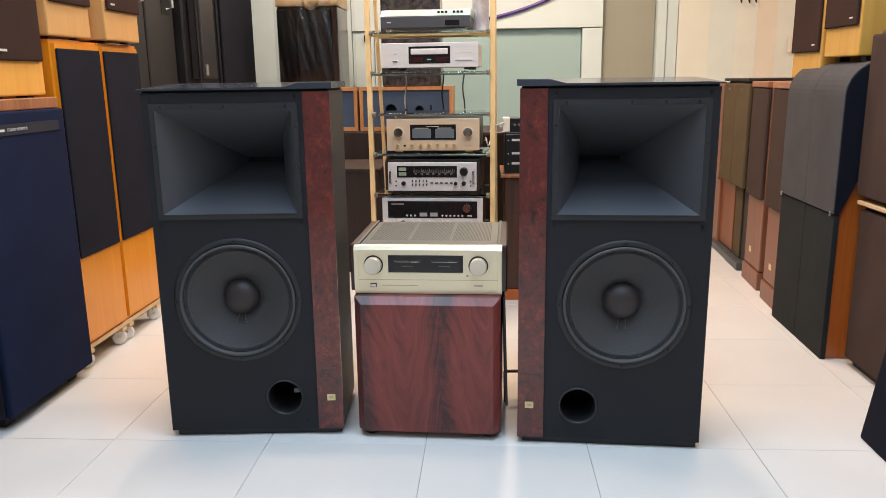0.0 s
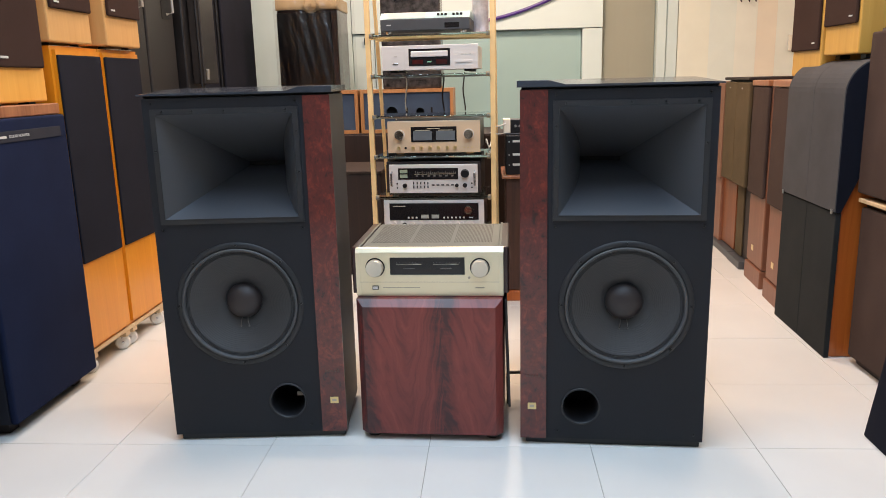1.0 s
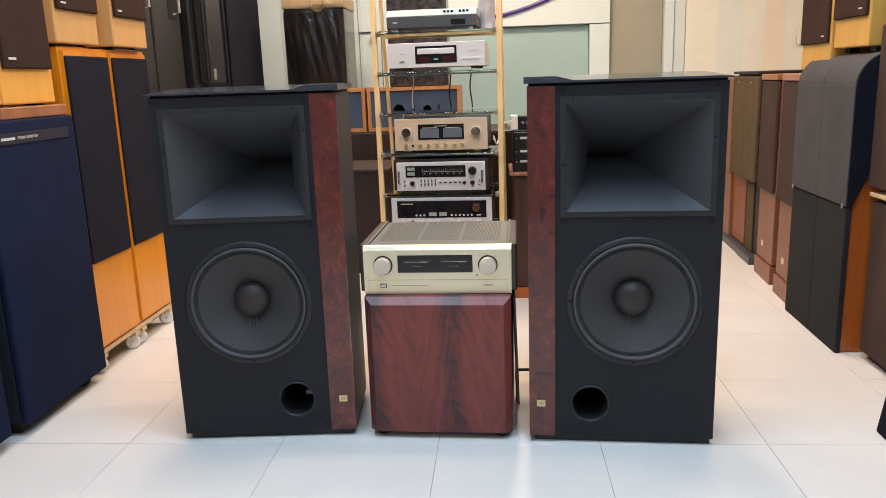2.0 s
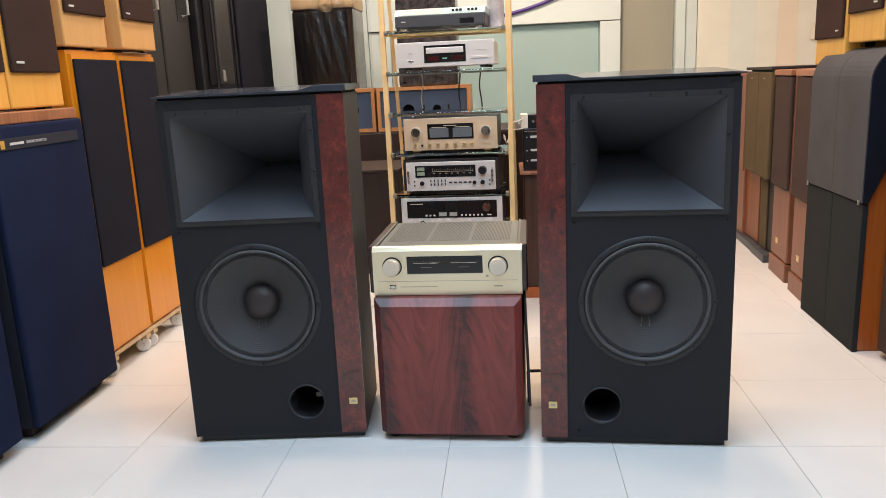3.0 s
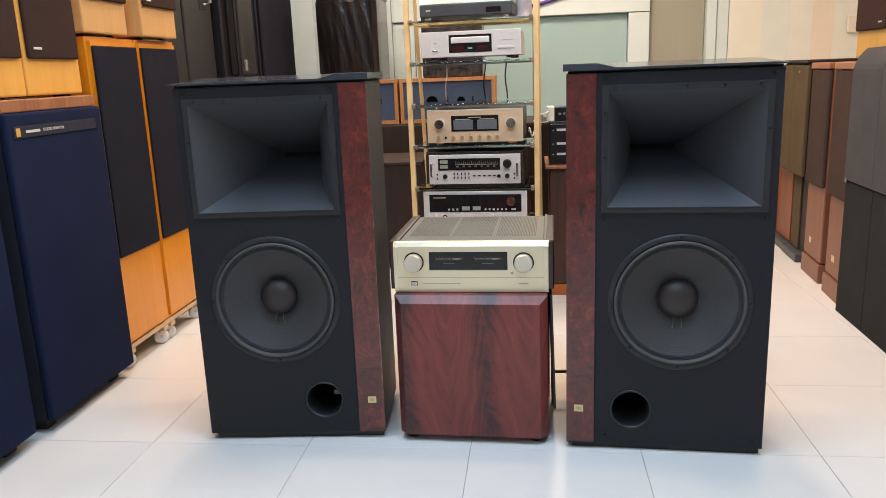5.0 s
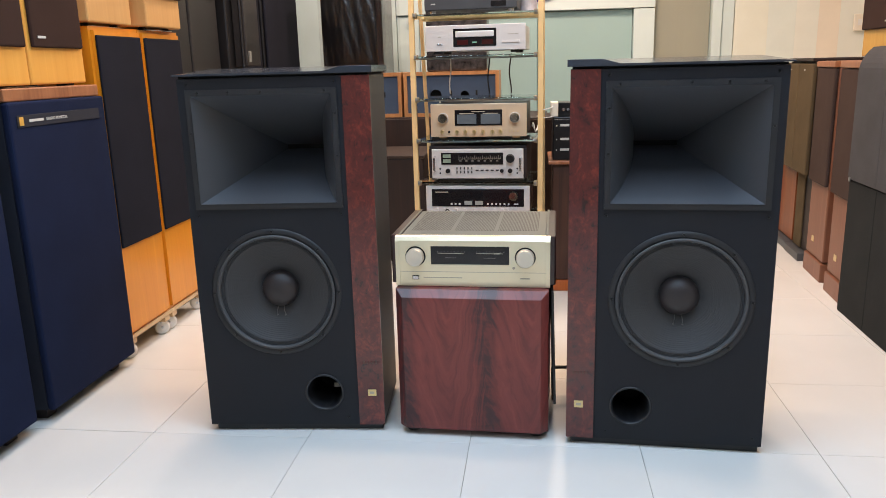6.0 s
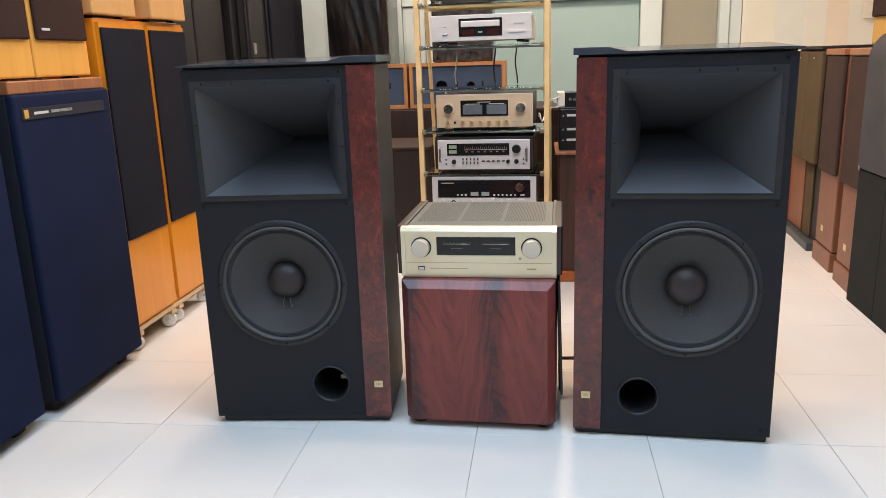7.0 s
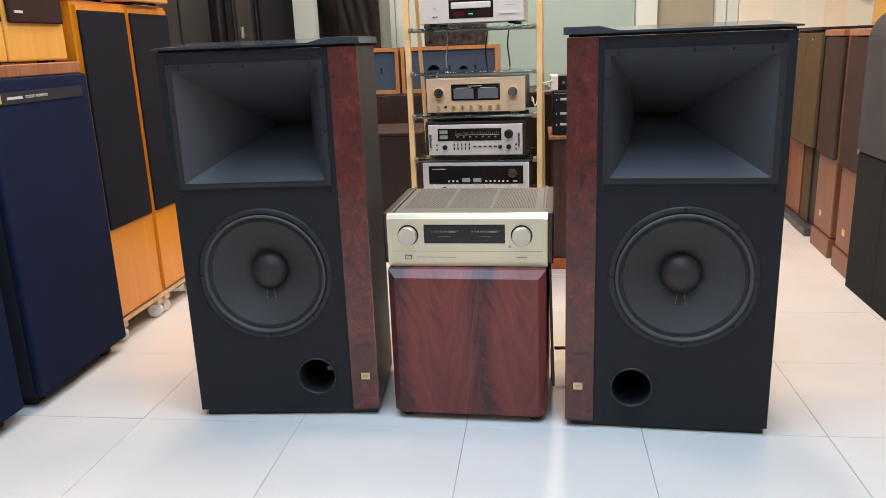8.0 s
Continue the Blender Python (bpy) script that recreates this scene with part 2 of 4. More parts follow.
def thing(name, m, label, category, group="", kind=""):
    ob = new(name)
    ob.matrix_world = m
    return tagged(ob, label, category, group, kind)


def box(x0, x1, y0, y1, z0, z1, bevel=0.0, seg=2, bm=None):
    own = bm is None
    b = bmesh.new()
    bmesh.ops.create_cube(b, size=1, matrix=Matrix.Translation(((x0 + x1) / 2, (y0 + y1) / 2, (z0 + z1) / 2)) @ Matrix.Diagonal((x1 - x0, y1 - y0, z1 - z0, 1)))
    if bevel:
        bmesh.ops.bevel(b, geom=b.edges[:], offset=bevel, segments=seg, affect="EDGES", profile=0.5)
    if own:
        return b
    me = bpy.data.meshes.new("tmp")
    b.to_mesh(me)
    b.free()
    bm.from_mesh(me)
    bpy.data.meshes.remove(me)
    return bm


def lathe(profile, cx=0.0, cz=0.0, seg=48, bm=None, cap=False):
    """Turns (radius, y) pairs about an axis along y."""
    bm = bm or bmesh.new()
    rings = []
    for r, y in profile:
        rings.append([bm.verts.new((cx + r * math.cos(a), y, cz + r * math.sin(a))) for a in (2 * math.pi * i / seg for i in range(seg))])
    for a, c in zip(rings, rings[1:]):
        for i in range(seg):
            bm.faces.new((a[i], a[(i + 1) % seg], c[(i + 1) % seg], c[i]))
    if cap:
        bm.faces.new(rings[-1])
        bm.faces.new(rings[0])
    return bm


def rod(points, radius, sides=8):
    """A round bar along a line of points."""
    bm = bmesh.new()
    pts = [Vector(p) for p in points]
    rings = []
    for i, p in enumerate(pts):
        d = (pts[min(i + 1, len(pts) - 1)] - pts[max(i - 1, 0)]).normalized()
        u = d.orthogonal().normalized() if abs(d.z) > 0.9 else d.cross(Vector((0, 0, 1))).normalized()
        w = d.cross(u)
        rings.append([bm.verts.new(p + radius * (math.cos(a) * u + math.sin(a) * w)) for a in (2 * math.pi * k / sides for k in range(sides))])
    for a, c in zip(rings, rings[1:]):
        for k in range(sides):
            bm.faces.new((a[k], a[(k + 1) % sides], c[(k + 1) % sides], c[k]))
    bm.faces.new(rings[0])
    bm.faces.new(rings[-1])
    return bm


def hang(a, b, sag, count=14):
    """Points of a cable that sags between two ends."""
    a, b = Vector(a), Vector(b)
    return [a.lerp(b, i / count) - Vector((0, 0, sag * 4 * (i / count) * (1 - i / count))) for i in range(count + 1)]


def extrude_yz(outline, x0, x1, bevel=0.0):
    """A prism along x with the outline given as (y, z) pairs."""
    bm = bmesh.new()
    a = [bm.verts.new((x0, y, z)) for y, z in outline]
    c = [bm.verts.new((x1, y, z)) for y, z in outline]
    bm.faces.new(a)
    bm.faces.new(c)
    for i in range(len(a)):
        j = (i + 1) % len(a)
        bm.faces.new((a[i], a[j], c[j], c[i]))
    if bevel:
        bmesh.ops.bevel(bm, geom=bm.edges[:], offset=bevel, segments=2, affect="EDGES")
    return bm


def circle(cx, cz, r, seg=48):
    return [(cx + r * math.cos(2 * math.pi * i / seg), cz + r * math.sin(2 * math.pi * i / seg)) for i in range(seg)]


def rect(x0, x1, z0, z1):
    return [(x0, z0), (x1, z0), (x1, z1), (x0, z1)]


def pierced(outer, holes, y0, y1):
    """A board facing -y, from y0 back to y1, with real holes through it."""
    bm = bmesh.new()
    edges = []
    for loop in (outer, *holes):
        f = [bm.verts.new((x, y0, z)) for x, z in loop]
        k = [bm.verts.new((x, y1, z)) for x, z in loop]
        for i in range(len(f)):
            j = (i + 1) % len(f)
            edges.append(bm.edges.new((f[i], f[j])))
            bm.faces.new((f[i], f[j], k[j], k[i]))
    bmesh.ops.triangle_fill(bm, use_beauty=True, edges=edges)
    return bm


def lettering(name, text, size, material, parent, m):
    """Raised lettering in the built-in font, lying in the local xz plane and facing -y."""
    cu = bpy.data.curves.new(name, "FONT")
    cu.body, cu.size, cu.extrude, cu.align_x, cu.align_y = text, size, 0.0004, "CENTER", "CENTER"
    tmp = new(name, cu)
    me = bpy.data.meshes.new_from_object(tmp.evaluated_get(bpy.context.evaluated_depsgraph_get()))
    bpy.data.objects.remove(tmp)
    me.transform(m @ pose(0, 0, 0, 90, 0, 0))
    me.materials.clear()
    me.materials.append(material)
    ob = new(name, me)
    ob.parent = parent
    return ob


# ---- the setting ----
def structure(name, bm, material, label):
    return tagged(part(name, bm, material, None), label, kind="structure")


XL, XR, YB, YF, ZC = -2.05, 2.62, 6.30, -1.7, 2.95
floor = structure("floor", box(XL - 0.1, XR + 0.1, YF - 0.1, YB + 0.1, -0.12, -0.004), GROUT, "white square floor tiles with thin dark joints")
structure("ceiling", box(XL - 0.1, XR + 0.1, YF - 0.1, YB + 0.1, ZC, ZC + 0.1), CEIL, "plain white painted ceiling over the shop")
structure("wall_west", box(XL - 0.12, XL, YF, YB, 0, ZC), CREAM, "plain cream painted side wall")
structure("wall_east", box(XR, XR + 0.12, YF, YB, 0, ZC), CREAM, "plain cream painted side wall")
structure("wall_south", box(XL, XR, YF - 0.15, YF, 0, ZC), mat("dull_brown_paint", (0.16, 0.14, 0.12), 0.7), "plain dull brown wall closing the shop")

# back wall: a framed partition of frosted panes, then cream panelling
partition = structure("wall_north", box(XL, XR, YB + 0.06, YB + 0.16, 0, ZC), PAINT, "white framed partition wall with frosted panes")


def bar(name, x0, x1, z0, z1, proud, material, label=""):
    return part(name, box(x0, x1, YB - proud, YB + 0.06, z0, z1, 0.004), material, partition, label)


bar("frame", -2.05, -1.72, 0, ZC, 0.03, PAINT)
bar("panel", -1.715, -1.0, 0, ZC, 0.0, PAINT)
bar("frame", -0.995, -0.90, 0, ZC, 0.02, PAINT)
bar("panel", -0.895, -0.66, 1.487, ZC, 0.025, PAINT)
bar("panel", -0.895, -0.72, 0, 1.479, 0.0, PAINT)
bar("frame", -0.715, -0.64, 0, 1.482, 0.02, PAINT)
bar("pane", -0.635, 0.205, 0, 1.482, -0.03, FROST, "pale green frosted glass pane")
bar("frame", 0.21, 0.235, 0, 1.482, 0.0, PAINT)
bar("pane", 0.24, 0.925, 0, 1.482, -0.03, FROST, "pale green frosted glass pane")
bar("panel", -0.655, 1.085, 1.487, ZC, 0.03, PAINT)
bar("frame", 0.93, 1.085, 0, 1.482, 0.022, PAINT)
bar("pane", 1.09, 1.50, 0, ZC, -0.04, FROST_WARM, "beige frosted glass door pane")
bar("frame", 1.505, 1.575, 0, ZC, 0.03, PAINT)
bar("frame", 1.58, 1.665, 0, ZC, 0.012, PAINT)
STRIPS = [mat("cream_panel", (0.78, 0.80, 0.69), 0.5, var=0.03), mat("pale_blue_grey_panel", (0.74, 0.80, 0.74), 0.5, var=0.03), mat("ivory_panel", (0.80, 0.82, 0.74), 0.5, var=0.03), mat("peach_panel", (0.83, 0.75, 0.62), 0.5, var=0.03)]
px = 1.67
for width, k in ((0.24, 0), (0.20, 1), (0.16, 2), (0.15, 3), (0.18, 2)):
    part("panel", box(px, px + width - 0.0003, YB - 0.008, YB + 0.06, 0, ZC), STRIPS[k], partition)
    px += width
cable = part("cable", rod([(-0.10 + 1.0 * s, YB - 0.045, 1.535 + 0.28 * s ** 1.9) for s in (i / 16 for i in range(17))], 0.014), PURPLE, None)
tagged(cable, "thick purple cable sagging along the white partition", "cable")
for hx in (2.13, 2.19, 2.24):
    tagged(part("wall_hook", rod([(hx, YB - 0.012, 1.70), (hx, YB - 0.03, 1.66), (hx, YB - 0.05, 1.645), (hx, YB - 0.055, 1.665)], 0.005), SCREW, None), "small dark hook on the cream wall panels", "hook", "wall hooks")
sw = thing("wall_switch", pose(2.545, YB - 0.02, 1.33), "cream plastic switch box on the cream panelling", "switch")
part("switch_box", box(-0.035, 0.035, -0.03, 0, -0.06, 0.06, 0.006), CREAM, sw)
part("rocker", box(-0.014, 0.014, -0.036, -0.031, -0.022, 0.022, 0.002), PLASTIC_WHITE, sw)
lockplate = part("lock_plate", box(-0.80, -0.785, YB - 0.031, YB - 0.022, 1.40, 1.455, 0.002), SCREW, partition)


# ---- the pair of large horn loudspeakers ----
def screws(parent, spots, y, r=0.0042):
    for sx, sz in spots:
        part("screw", lathe([(0.0012, y - 0.0035), (r * 0.8, y - 0.0035), (r, y - 0.0015), (r, y + 0.001)], sx, sz, 10), SCREW, parent)


def horn_loudspeaker(m, s, label):
    """s = 1: veneer strip on the +x side; -1: mirrored."""
    W, D, H = 0.2775, 0.33, 1.083
    t = thing("horn_loudspeaker", m, label, "loudspeaker", "pair of horn loudspeakers")

    def X(v):
        return s * (v - W)

    def xr(a, c):
        return (min(X(a), X(c)), max(X(a), X(c)))
    horn_hole = rect(*xr(0.040, 0.446), 0.722, 1.038)
    wx, wz, pxx, pz = X(0.2435), 0.452, X(0.370), 0.129
    b0, b1 = xr(0.004, 0.474)
    part("baffle", pierced(rect(b0, b1, 0.022, H), [horn_hole, circle(wx, wz, 0.178, 64), circle(pxx, pz, 0.053, 40)], 0.0, 0.03), BAFFLE, t, "matt black textured front baffle")
    c0, c1 = xr(0.004, 0.553)
    part("back_panel", box(c0, c1, 0.3205, 0.33, 0.022, H), CABSIDE, t)
    part("side_panel", box(*xr(0.004, 0.018), 0.031, 0.32, 0.022, H), CABSIDE, t, "grey-black lacquered side")
    part("side_panel", box(*xr(0.4755, 0.553), 0.0045, 0.32, 0.022, H), CABSIDE, t, "grey-black lacquered side")
    part("upper_panel", box(c0 + 0.015, c1 - 0.015, 0.031, 0.32, H - 0.02, H), CABSIDE, t)
    part("bottom_panel", box(c0 + 0.015, c1 - 0.015, 0.031, 0.32, 0.022, 0.042), CABSIDE, t)
    part("veneer_panel", box(*xr(0.4745, 0.5535), -0.004, 0.004, 0.022, H), BURL, t, "glossy dark red burl veneer strip")
    part("plinth", box(X(W) - W + 0.018, X(W) + W - 0.010, 0.012, D - 0.01, 0.0, 0.021, 0.003), RUBBER, t)
    # top board: a square edge over the veneer that runs slantwise into a long shallow slope over the baffle
    lo = bmesh.new()
    loops = [[lo.verts.new((X(v), y, z)) for y, z in ((-0.012, 1.0905), (-0.012, lip), (run, ridge), (D + 0.01, ridge), (D + 0.01, 1.0905))]
             for v, lip, run, ridge in ((-0.005, 1.0945, 0.20, 1.102), (0.035, 1.0965, 0.20, 1.109), (0.425, 1.0965, 0.20, 1.109), (0.472, 1.1075, -0.0105, 1.109), (0.562, 1.1075, -0.0105, 1.109))]
    for a, c in zip(loops, loops[1:]):
        for k in range(5):
            lo.faces.new((a[k], a[(k + 1) % 5], c[(k + 1) % 5], c[k]))
    lo.faces.new(loops[0])
    lo.faces.new(loops[-1])
    # near-black filler: its colour stands for the shadow under the board's overhang
    part("shade_spacer", box(*xr(0.008, 0.549), 0.006, D - 0.006, H + 0.0005, 1.090), VOID, t, "near-black filler standing for the shade under the top board")
    part("top_board", lo, SLAB, t, "satin black top board with a sloping front")
    # horn: flange and flared mouth
    fl = pierced(rect(*xr(0.026, 0.460), 0.708, 1.052), [rect(*xr(0.043, 0.443), 0.725, 1.035)], -0.007, 0.0)
    bmesh.ops.bevel(fl, geom=[e for e in fl.edges if len(e.link_faces) == 2 and e.calc_face_angle(0) > 1.2 and all(v.co.y < -0.006 for v in e.verts)], offset=0.002, segments=2, affect="EDGES")
    flange = part("horn_flange", fl, FLANGE, t)
    bm = bmesh.new()
    rings, steps = [], 22
    for i in range(steps + 1):
        q = i / steps
        outer, inner = 0.240 - 0.197 * q, 0.368 + 0.075 * q ** 1.8
        h = 0.007 + (0.155 - 0.007) * q
        y = 0.28 - 0.286 * q ** 0.88
        czm = 0.880 - 0.020 * (1 - q)
        rings.append([bm.verts.new((X(v), y, czm + k * h)) for v, k in ((outer, -1), (inner, -1), (inner, 1), (outer, 1))])
    for a, c in zip(rings, rings[1:]):
        for k in range(4):
            bm.faces.new((a[k], a[(k + 1) % 4], c[(k + 1) % 4], c[k]))
    for f in bm.faces:
        f.smooth = True
    bm.edges.ensure_lookup_table()
    for e in bm.edges:
        if abs(e.verts[0].co.y - e.verts[1].co.y) > 1e-5:
            e.smooth = False
    part("horn_flare", bm, HORN, t, "flared black rectangular horn mouth")
    cxm = X(0.302)
    czm = 0.860
    part("throat", box(cxm - 0.062, cxm + 0.062, 0.28, 0.298, czm - 0.007, czm + 0.007), VOID, t)
    zt, zb = 1.0435, 0.7165
    spots = [(X(v), zt) for v in (0.062, 0.150, 0.243, 0.424)] + [(X(0.0345), 0.93), (X(0.4515), 0.98), (X(0.4515), 0.86)]
    screws(flange, spots, -0.007, 0.0036)
    screws(t, [(X(0.030), 1.068), (X(0.452), 1.068), (X(0.030), 0.690), (X(0.452), 0.690), (X(0.030), 0.045), (X(0.440), 0.045)], 0.0, 0.0036)
    # woofer
    w = part("woofer_frame", lathe([(0.197, 0.0), (0.1965, -0.0015), (0.195, -0.003), (0.188, -0.0045), (0.181, -0.0045), (0.1785, -0.003), (0.1785, 0.004)], wx, wz, 72), CAST, t, "round black woofer rim", True)
    part("gasket", lathe([(0.1785, -0.0075), (0.1765, -0.0105), (0.1715, -0.0105), (0.169, -0.006), (0.168, 0.0)], wx, wz, 72), RING, w, smooth=True)
    ripples = [(0.169 - 0.0008 * i, 0.001 + 0.0011 * math.sin(i * 1.26)) for i in range(16)]
    part("surround", lathe([(0.1695, 0.003)] + ripples, wx, wz, 72), SURROUND, w, smooth=True)
    prof = [(0.1565, 0.001)]
    for i in range(60):
        r = 0.156 - 0.104 * i / 59
        prof.append((r, 0.001 + 0.056 * ((0.156 - r) / 0.104) ** 0.9 + (0.0007 * math.sin(i * 2.1) if r > 0.085 else 0)))
    part("cone", lathe(prof, wx, wz, 72), CONE, w, "ribbed black paper cone", True)
    part("dust_cap", lathe([(0.0001, 0.012)] + [(0.0555 * math.sin(a), 0.012 + 0.036 * (1 - math.cos(a)) * 1.0) for a in (math.pi / 2 * i / 14 for i in range(1, 15))] + [(0.0555, 0.060)], wx, wz, 48), CAP, w, "domed black dust cap", True)
    for dx in (-0.011, 0.011):
        part("lead_wire", rod([(wx + dx * 0.8, 0.044, wz - 0.054), (wx + dx, 0.033, wz - 0.066), (wx + dx * 1.15, 0.038, wz - 0.078)], 0.0012, 6), LEAD, w)
        part("lead_eyelet", lathe([(0.0005, 0.034), (0.0024, 0.035), (0.0026, 0.040)], wx + dx * 1.15, wz - 0.082, 10), LEAD, w)
    screws(w, [(wx + 0.1885 * math.cos(a), wz + 0.1885 * math.sin(a)) for a in (math.pi / 2 + math.pi / 4 * k for k in range(8))], -0.0045, 0.0042)
    # port
    port = part("port", lathe([(0.060, 0.0), (0.060, -0.003), (0.0575, -0.0045), (0.054, -0.003), (0.052, 0.006), (0.0515, 0.16)], pxx, pz, 48), CAST, t, "round bass port", True)
    part("port_end", box(pxx - 0.06, pxx + 0.06, 0.161, 0.165, pz - 0.06, pz + 0.06), VOID, port)
    if s > 0:
        part("paper_tag", box(pxx + 0.012, pxx + 0.034, 0.09, 0.092, pz - 0.022, pz - 0.008), PAPER, port, "pale paper tag inside the port")
    badge = part("badge", box(*xr(0.505, 0.531), -0.0075, -0.0045, 0.119, 0.140, 0.001), GOLD, t, "small square gold badge")
    part("badge_mark", box(*xr(0.511, 0.525), -0.0085, -0.0078, 0.126, 0.134), PRINT_DIM, badge)
    for k in range(5):
        part("model_mark", box(*xr(0.495 + 0.009 * k, 0.501 + 0.009 * k), -0.0048, -0.0042, 0.223, 0.231), PRINT_DIM_RED, t)
    return t


PRINT_DIM_RED = mat("faint_red_print", (0.07, 0.022, 0.016), 0.4)
horn_loudspeaker(pose(-0.5435, 2.244, 0, 0, 0, 4.1), 1, "large black horn loudspeaker with burl veneer strip, grille removed")
horn_loudspeaker(pose(0.561, 2.2075, 0, 0, 0, -3.2), -1, "large black horn loudspeaker with burl veneer strip, standing on tiles")


# ---- the mahogany subwoofer and the amplifier on it ----
sub = thing("mahogany_box", pose(0.0065, 2.236, 0, 0, 0, -2.0), "flame mahogany veneered box used as an amplifier stand", "box")
sb = box(-0.226, 0.226, 0, 0.46, 0.022, 0.462)
bmesh.ops.bevel(sb, geom=[e for e in sb.edges if all(v.co.y < 0.01 for v in e.verts) and not all(v.co.z < 0.03 for v in e.verts)], offset=0.022, segments=1, affect="EDGES")
bmesh.ops.bevel(sb, geom=[e for e in sb.edges if e.calc_face_angle(0) > 0.3], offset=0.0008, segments=1, affect="EDGES")
part("veneered_body", sb, MAHOGANY, sub)
for fx in (-0.19, 0.19):
    for fy in (0.05, 0.41):
        part("foot", lathe([(0.022, 0.0), (0.024, 0.004), (0.024, 0.0215)], 0, 0, 20, cap=True), RUBBER, sub).matrix_basis = pose(fx, fy, 0, 90, 0, 0) @ Matrix.Diagonal((1, 1, -1, 1))

AMPY = 2.284
amp = thing("integrated_amplifier", pose(0.0085, AMPY, 0.462, 0, 0, -1.5), "champagne integrated amplifier with two power meters, on a mahogany box", "amplifier")
body = part("cover", box(-0.216, 0.216, 0.022, 0.415, 0.012, 0.150, 0.003), CHAMPAGNE_DARK, amp, "grey champagne metal top cover")
plate = part("front_panel", pierced(rect(-0.2285, 0.2285, 0.002, 0.140), [rect(-0.122, 0.110, 0.068, 0.124)], 0.0, 0.02), CHAMPAGNE, amp, "champagne aluminium front panel")
part("panel_top_edge", extrude_yz([(0.0, 0.1402), (0.006, 0.151), (0.021, 0.1535), (0.021, 0.1402)], -0.2285, 0.2285), CHAMPAGNE, plate)
part("panel_groove", box(-0.215, 0.222, -0.0006, 0.001, 0.0455, 0.0468), PRINT_DIM, plate)
for ex in (-0.2215, 0.2215):
    part("end_strip", box(ex - 0.0065, ex + 0.0065, -0.0025, -0.0002, 0.003, 0.139, 0.001), CHAMPAGNE, plate)
win = part("meter_window", box(-0.122, 0.110, 0.006, 0.012, 0.068, 0.124), WINDOW, amp, "black meter window with two scales")
for mx in (-0.062, 0.053):
    part("meter_scale", box(mx - 0.040, mx + 0.038, 0.0045, 0.0058, 0.1008, 0.1020), PRINT_DIM, win)
    for k in range(9):
        part("scale_tick", box(mx - 0.040 + 0.010 * k, mx - 0.0385 + 0.010 * k, 0.0045, 0.0058, 0.1045, 0.1070), TICK, win)
    part("meter_needle", box(mx + 0.012, mx + 0.030, 0.0042, 0.0052, 0.1000, 0.1028), PRINT_DIM, win)
    part("meter_print", box(mx - 0.018, mx + 0.016, 0.0045, 0.0058, 0.0870, 0.0885), TICK, win)


def knob(parent, x, z, r, depth, y=0.0, material=KNOBGOLD, skirt=SCREW, name="knob"):
    k = part(name, lathe([(r * 0.98, y), (r, y - depth * 0.3), (r, y - depth * 0.85), (r * 0.93, y - depth), (r * 0.55, y - depth * 0.96), (0.0002, y - depth * 0.95)], x, z, 36), material, parent, smooth=False)
    if skirt:
        part("knob_skirt", lathe([(r * 1.14, y - 0.0004), (r * 1.14, y - 0.0018), (r * 1.0, y - 0.002)], x, z, 36), skirt, k)
    return k


knob(amp, -0.1675, 0.093, 0.0265, 0.024)
knob(amp, 0.1565, 0.092, 0.0265, 0.024)
part("power_button", box(-0.177, -0.160, -0.004, 0.0, 0.0235, 0.0335, 0.001), STEEL, amp)
part("button_surround", box(-0.1785, -0.1585, -0.0012, -0.0002, 0.022, 0.035), SCREW, amp)
part("small_print", box(-0.145, -0.03, -0.0008, -0.0001, 0.0275, 0.0295), PRINT_DIM, amp)
part("name_mark", box(0.142, 0.170, -0.0008, -0.0001, 0.0265, 0.0305), PRINT_DIM, amp)
part("phones_socket", lathe([(0.0042, -0.001), (0.0042, 0.0)], 0.123, 0.060, 12, cap=True), PRINT_DIM, amp)
for s in (-1, 1):
    part("wood_side", box(min(s * 0.2165, s * 0.2445), max(s * 0.2165, s * 0.2445), 0.021, 0.42, 0.004, 0.152, 0.004), ROSEWOOD, amp, "dark rosewood side panel")
    part("side_rail", box(min(s * 0.2155, s * 0.2225), max(s * 0.2155, s * 0.2225), 0.022, 0.42, 0.1525, 0.1545, 0.0006), CHAMPAGNE_DARK, amp)
# vents are not cut: darker strips stand for the shade in their openings
for g0 in (-0.195, -0.062, 0.071):
    for k in range(26):
        gx = g0 + 0.0047 * k
        part("vent_shade_strip", box(gx, gx + 0.0024, 0.10, 0.395, 0.1498, 0.1507), SLOT, body)
for fx in (-0.17, 0.17):
    for fy in (0.06, 0.36):
        part("foot", box(fx - 0.02, fx + 0.02, fy - 0.02, fy + 0.02, 0.0, 0.012, 0.004), RUBBER, amp)

flap = thing("black_board", pose(0.256, 2.37, 0, 0, -1.6, 0), "thin black board leaning against the mahogany box", "board")
part("board", box(-0.004, 0.004, -0.10, 0.20, 0.10, 0.455, 0.002), BLACKCASE, flap)
part("stand_foot", box(-0.006, 0.006, 0.15, 0.19, 0.0, 0.10), BLACKCASE, flap)
tagged(part("speaker_cable", rod([(0.262, 2.55, 0.105), (0.30, 2.56, 0.102), (0.36, 2.56, 0.10), (0.42, 2.55, 0.095)], 0.006), RUBBER, None), "black cable running to a loudspeaker's back", "cable")


# ---- the gilt rack with audio units behind the amplifier ----
RY = 3.60
RACK = pose(-0.071, RY, 0, 0, 0, -3.0)
rack = thing("audio_rack", RACK, "gold metal ladder rack with smoked glass shelves full of units", "rack")
def back_at(z):
    return 0.44 - 0.17 * z


